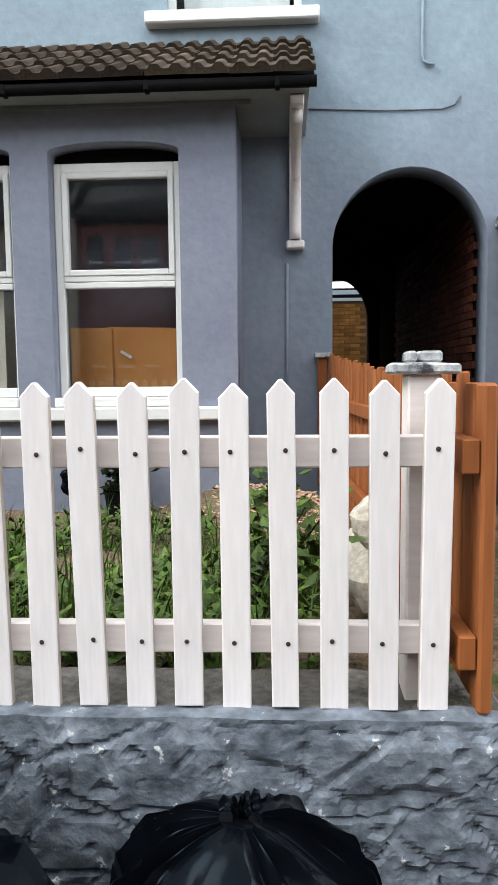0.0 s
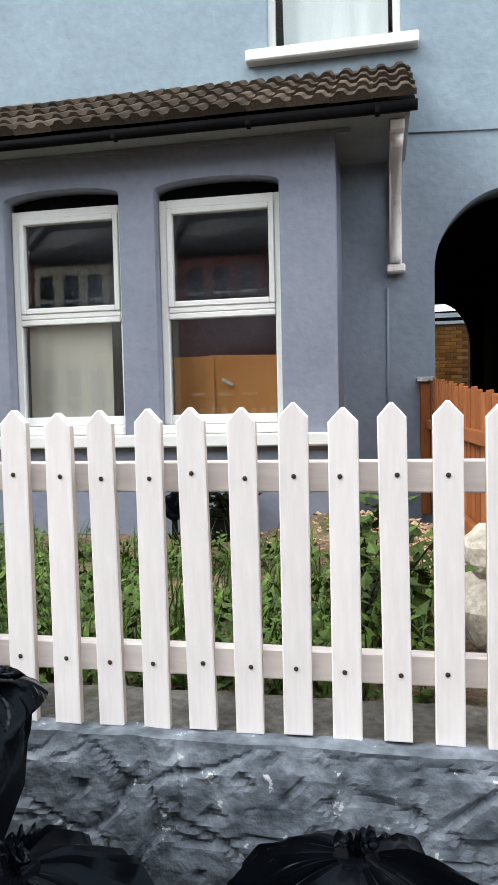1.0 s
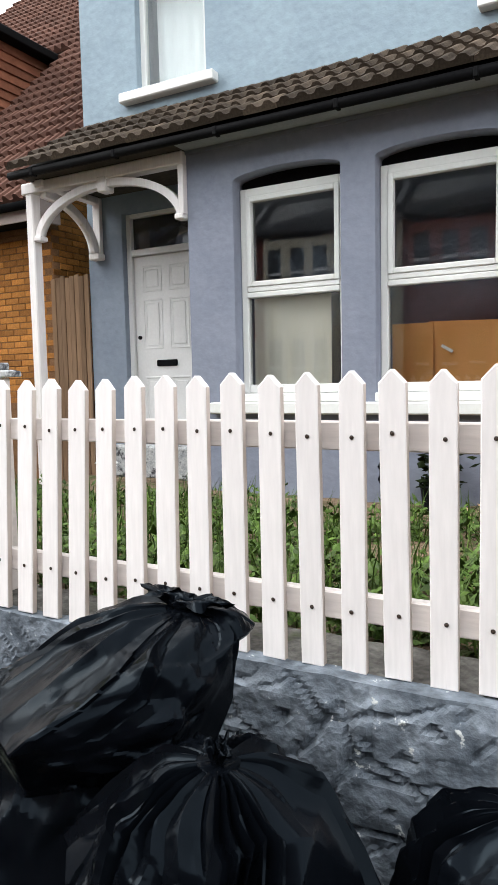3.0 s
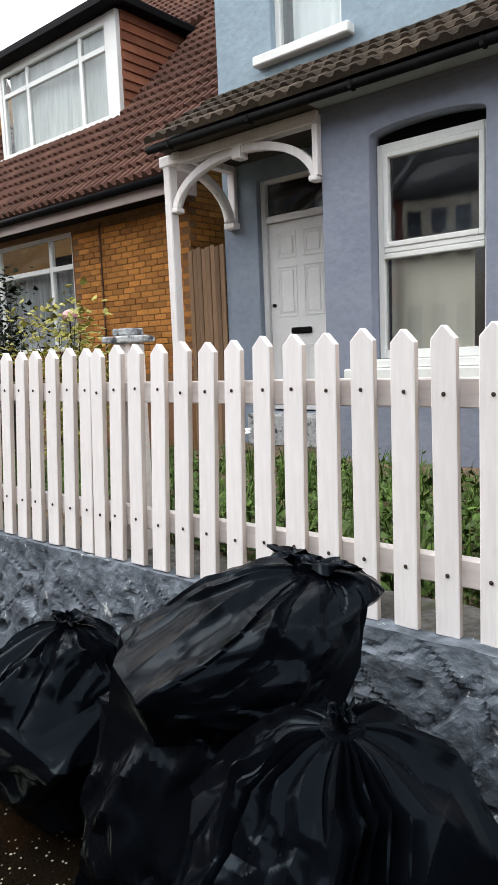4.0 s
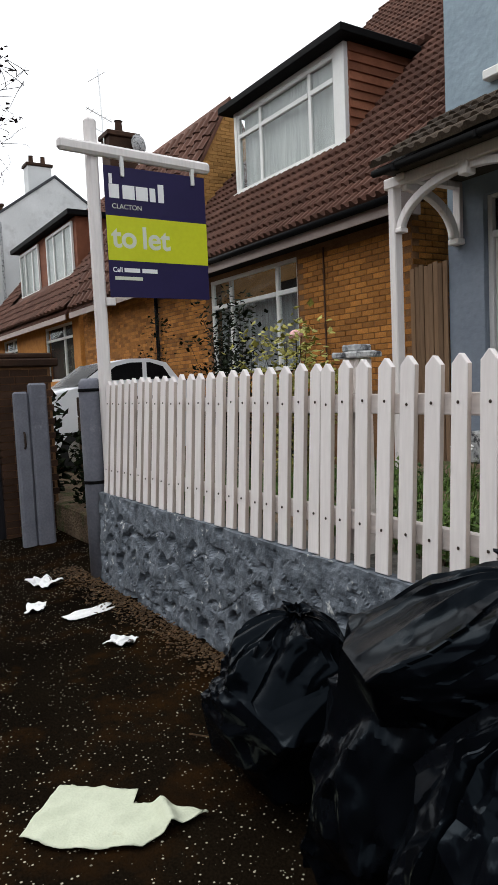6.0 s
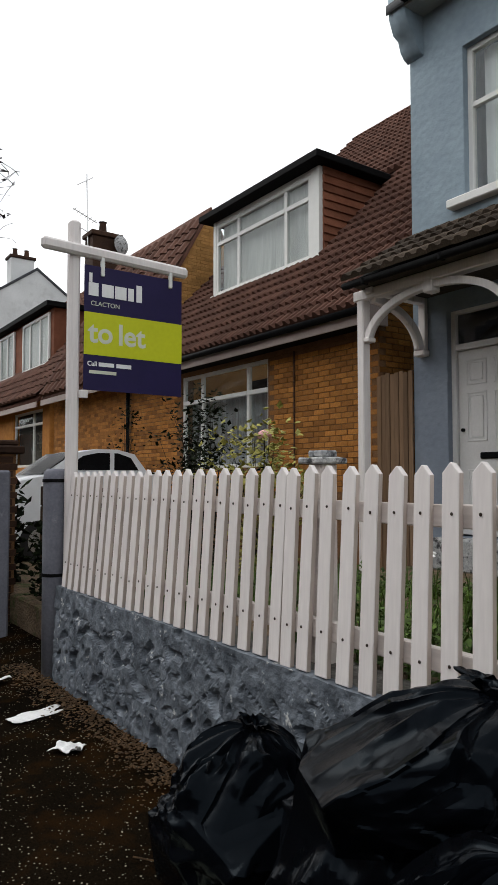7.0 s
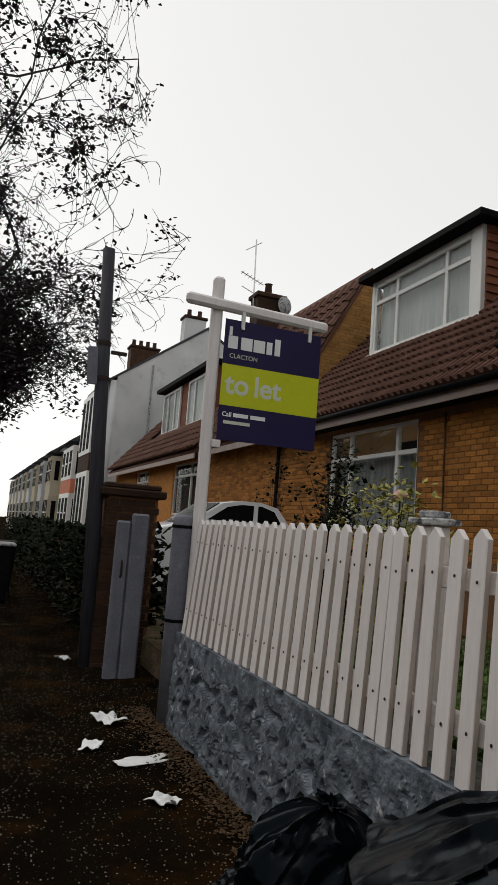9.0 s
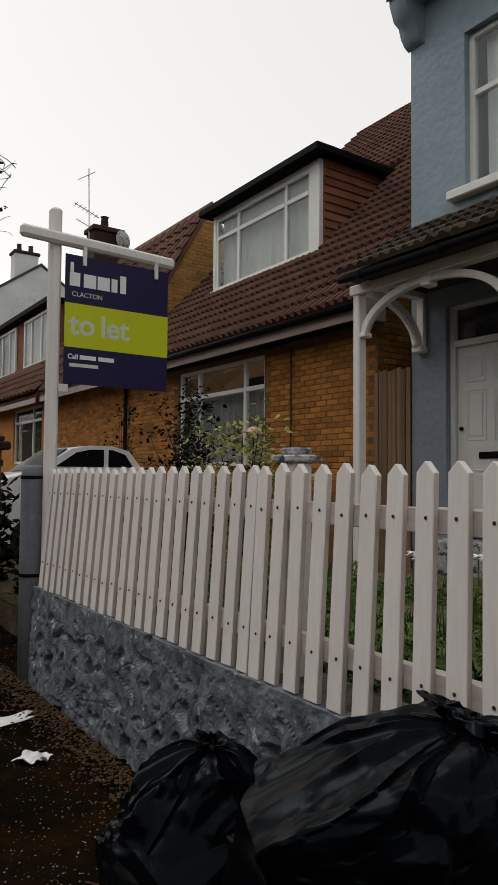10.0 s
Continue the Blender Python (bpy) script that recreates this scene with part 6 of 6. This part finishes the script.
sack(1.79, -0.47, 0.325, 0.29, 0.0, (1.78, -0.40, 0.645), 2, "tied black plastic refuse sack slumped against the wall", 19, (0.9, 0.5), 0.15, 1.1, 1.15, None, (9, 6), 1.3)
sack(2.55, -0.52, 0.41, 0.36, 0.0, (2.83, -0.40, 1.02), 23, "tall overfilled black refuse sack leaning on the fence", 11, (1.2, 0.5), 0.10, 1.25, 0.8, (0.42, 0.30), (9, 7), 0.7)
sack(3.10, -0.78, 0.34, 0.31, 0.0, (3.13, -0.74, 0.86), 11, "tied black refuse sack with radiating pleats", 25, (0.3, 0.26), 0.15, 1.1, 1.15, None, (10, 6), 1.5)
sack(3.655, -0.42, 0.335, 0.26, 0.0, (3.68, -0.46, 0.755), 15, "black refuse sack with a bunched top by the wall", 23, (0.3, 0.26), 0.16, 1.1, 1.15, None, (10, 6), 1.3)

# ---- litter ----
def scrap(name, label, x, y, lx, ly, turn, material, seed, lift=0.02, category="litter", z=0.012, step_n=14):
    sc = thing(name, (x, y, z), label, category, "litter on the pavement")
    vs, fs, n = [], [], step_n
    for j in range(n + 1):
        for i in range(n + 1):
            u, v = i / n * 2 - 1, j / n * 2 - 1
            edge = 1 + 0.28 * noise.noise((u * 1.7 + seed, v * 1.7, 0.0))
            p = pose(0, 0, 0, 0, 0, turn) @ Vector((u * lx / 2 * edge, v * ly / 2 * edge, 0))
            zz = z + lift * (0.5 + noise.noise((u * 1.6, v * 1.6 + seed, 4.0)) + 0.2 * noise.noise((u * 4, v * 4 + seed, 2.0)))
            vs.append((x + p.x, y + p.y, max(z, zz)))
    for j in range(n):
        for i in range(n):
            a = j * (n + 1) + i
            fs.append((a, a + 1, a + n + 2, a + n + 1))
    ob = mesh_of("sheet", vs, fs, material, sc, "", True)
    md = ob.modifiers.new("thickness", "SOLIDIFY")
    md.thickness = 0.003
    return sc


scrap("paper_scrap", "crumpled white paper scrap on the pavement", -0.01, -0.42, 0.17, 0.12, 40, PAPER, 1.0, 0.035)
scrap("paper_scrap", "flat torn strip of white board on the pavement", -0.70, -0.37, 0.15, 0.38, 15, PAPER, 5.0, 0.008)
scrap("paper_scrap", "small white paper scrap in the dirt", -1.05, -0.65, 0.2, 0.13, -20, PAPER, 9.0, 0.02)
scrap("paper_scrap", "crumpled white tissue near the wall foot", -1.62, -0.42, 0.26, 0.16, 20, PAPER, 13.0, 0.05)
scrap("plastic_scrap", "small pale scrap further along the pavement", -4.1, -0.45, 0.16, 0.1, 20, PAPER, 21.0, 0.03)
rag_thing = thing("cloth_rag", (1.5, -1.1, 0.012), "pale green cloth rag with a twisted corner on the pavement", "rag", "litter on the pavement")
vs, fs, n, m_ = [], [], 60, 24
along, across = Vector((0.68, 0.73, 0)), Vector((0.73, -0.68, 0))
for j in range(n + 1):
    t = j / n
    lo = -0.17 if t < 0.52 else -0.085 - 0.02 * (t - 0.52)
    hi = 0.15 + 0.03 * math.sin(t * 5) if t < 0.72 else 0.13 - 0.75 * (t - 0.72)
    if t > 0.82:
        hi = min(hi, 0.055 - 0.55 * (t - 0.82) + lo + 0.1)
        lo = -0.091 + 0.15 * (t - 0.82)
        hi = max(hi, lo + 0.008)
    for k in range(m_ + 1):
        u = lo + (hi - lo) * k / m_ + 0.008 * noise.noise((t * 9, k * 0.4, 1.0))
        q = Vector((1.41, -1.32, 0)) + along * (t * 0.62) + across * u
        fold_z = 0.014 * max(0.0, noise.noise((t * 7 + u * 9, u * 4, 3.0)) + 0.25) + 0.006 * max(0.0, noise.noise((t * 26, u * 30, 7.0))) + 0.035 * math.exp(-((t - 0.80 - u) / 0.05) ** 2)
        vs.append((q.x, q.y, 0.014 + fold_z))
for j in range(n):
    for k in range(m_):
        a = j * (m_ + 1) + k
        fs.append((a, a + 1, a + m_ + 2, a + m_ + 1))
rag_sheet = mesh_of("sheet", vs, fs, CLOTH, rag_thing, "", True)
md = rag_sheet.modifiers.new("thickness", "SOLIDIFY")
md.thickness = 0.003
bm = bmesh.new()
tube(bm, [(1.25, -0.62, 0.02), (1.36, -0.56, 0.03), (1.5, -0.53, 0.02)], 0.004, 5)
twig = part("twig", bm, TWIGMAT, None)
tagged(twig, "thin dry twig on the pavement", "twig")

# ---- tiles and bricks ----
tiled_slope(house, -1.62, 3.96, front_roof_eave, front_roof_top, 0.30, 0.325, OLDTILE, OLDTILE, -9, None, 2, 0.035, 0.032)


def clear_of_dormer(x, z):
    return not (DX0 - 0.1 < x < DX1 + 0.1 and z > DZ0 - 0.1 and z < DZ1 + 0.35)


tiled_slope(chalet, HX0 + 0.02, HX1 + 0.14, EAVE, RIDGE, 0.31, 0.30, REDTILE, REDTILE_FAR, -5.6, clear_of_dormer, 2, 0.05, 0.065)


def in_window(x, z):
    return NW[0] - 0.1 < x < NW[1] + 0.1 and NW[2] - 0.07 < z < NW[3]


brick_wall(chalet, HX0, HX1, 1.4, 3.42, pose(0, HY, 0), BRICK, BRICK_FAR, -4.55, in_window)
brick_wall(chalet, HY, 8.0, 1.4, 4.6, pose(HX1 + 0.002, 0, 0, 0, 0, 90) @ Matrix.Scale(1, 4), BRICK_FAR, BRICK_FAR, 1e9, skip=lambda y, z: z > 3.5 + (y - HY))
brick_wall(gabled, -14.0, -9.4, 1.5, 3.6, pose(0, 4.4, 0), BRICK_FAR, BRICK_FAR, 1e9)

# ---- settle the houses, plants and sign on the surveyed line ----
def clear_of_pair(x, z):
    return not (-23.8 < x < -16.9 and 4.7 < z < 7.0)


tiled_slope(twin, -26.5, -14.2, (3.98, 3.76), (9.2, 9.54), 0.36, 0.36, REDTILE, REDTILE_FAR, 1e9, clear_of_pair, 1, 0.045, 0.06)
tiled_slope(gabled, -14.0, -9.3, (4.03, 3.70), (6.3, 7.76), 0.36, 0.36, REDTILE, REDTILE_FAR, 1e9, None, 1, 0.045, 0.06)
FORE = ("garden_wall", "picket_fence", "fence_post", "ground", "pavement", "kerb", "refuse_sack", "paper_scrap", "plastic_scrap", "cloth_rag", "twig", "dead_leaves", "sun", "camera", "wooden_gate", "concrete_post", "path")
for ob in list(scene.collection.objects):
    if ob.parent is None and not ob.name.startswith(FORE):
        ob.location += Vector((0.0, 0.04, -0.005)) if ob.name.startswith("estate_sign") else Vector((0.045, 0.0, -0.02))
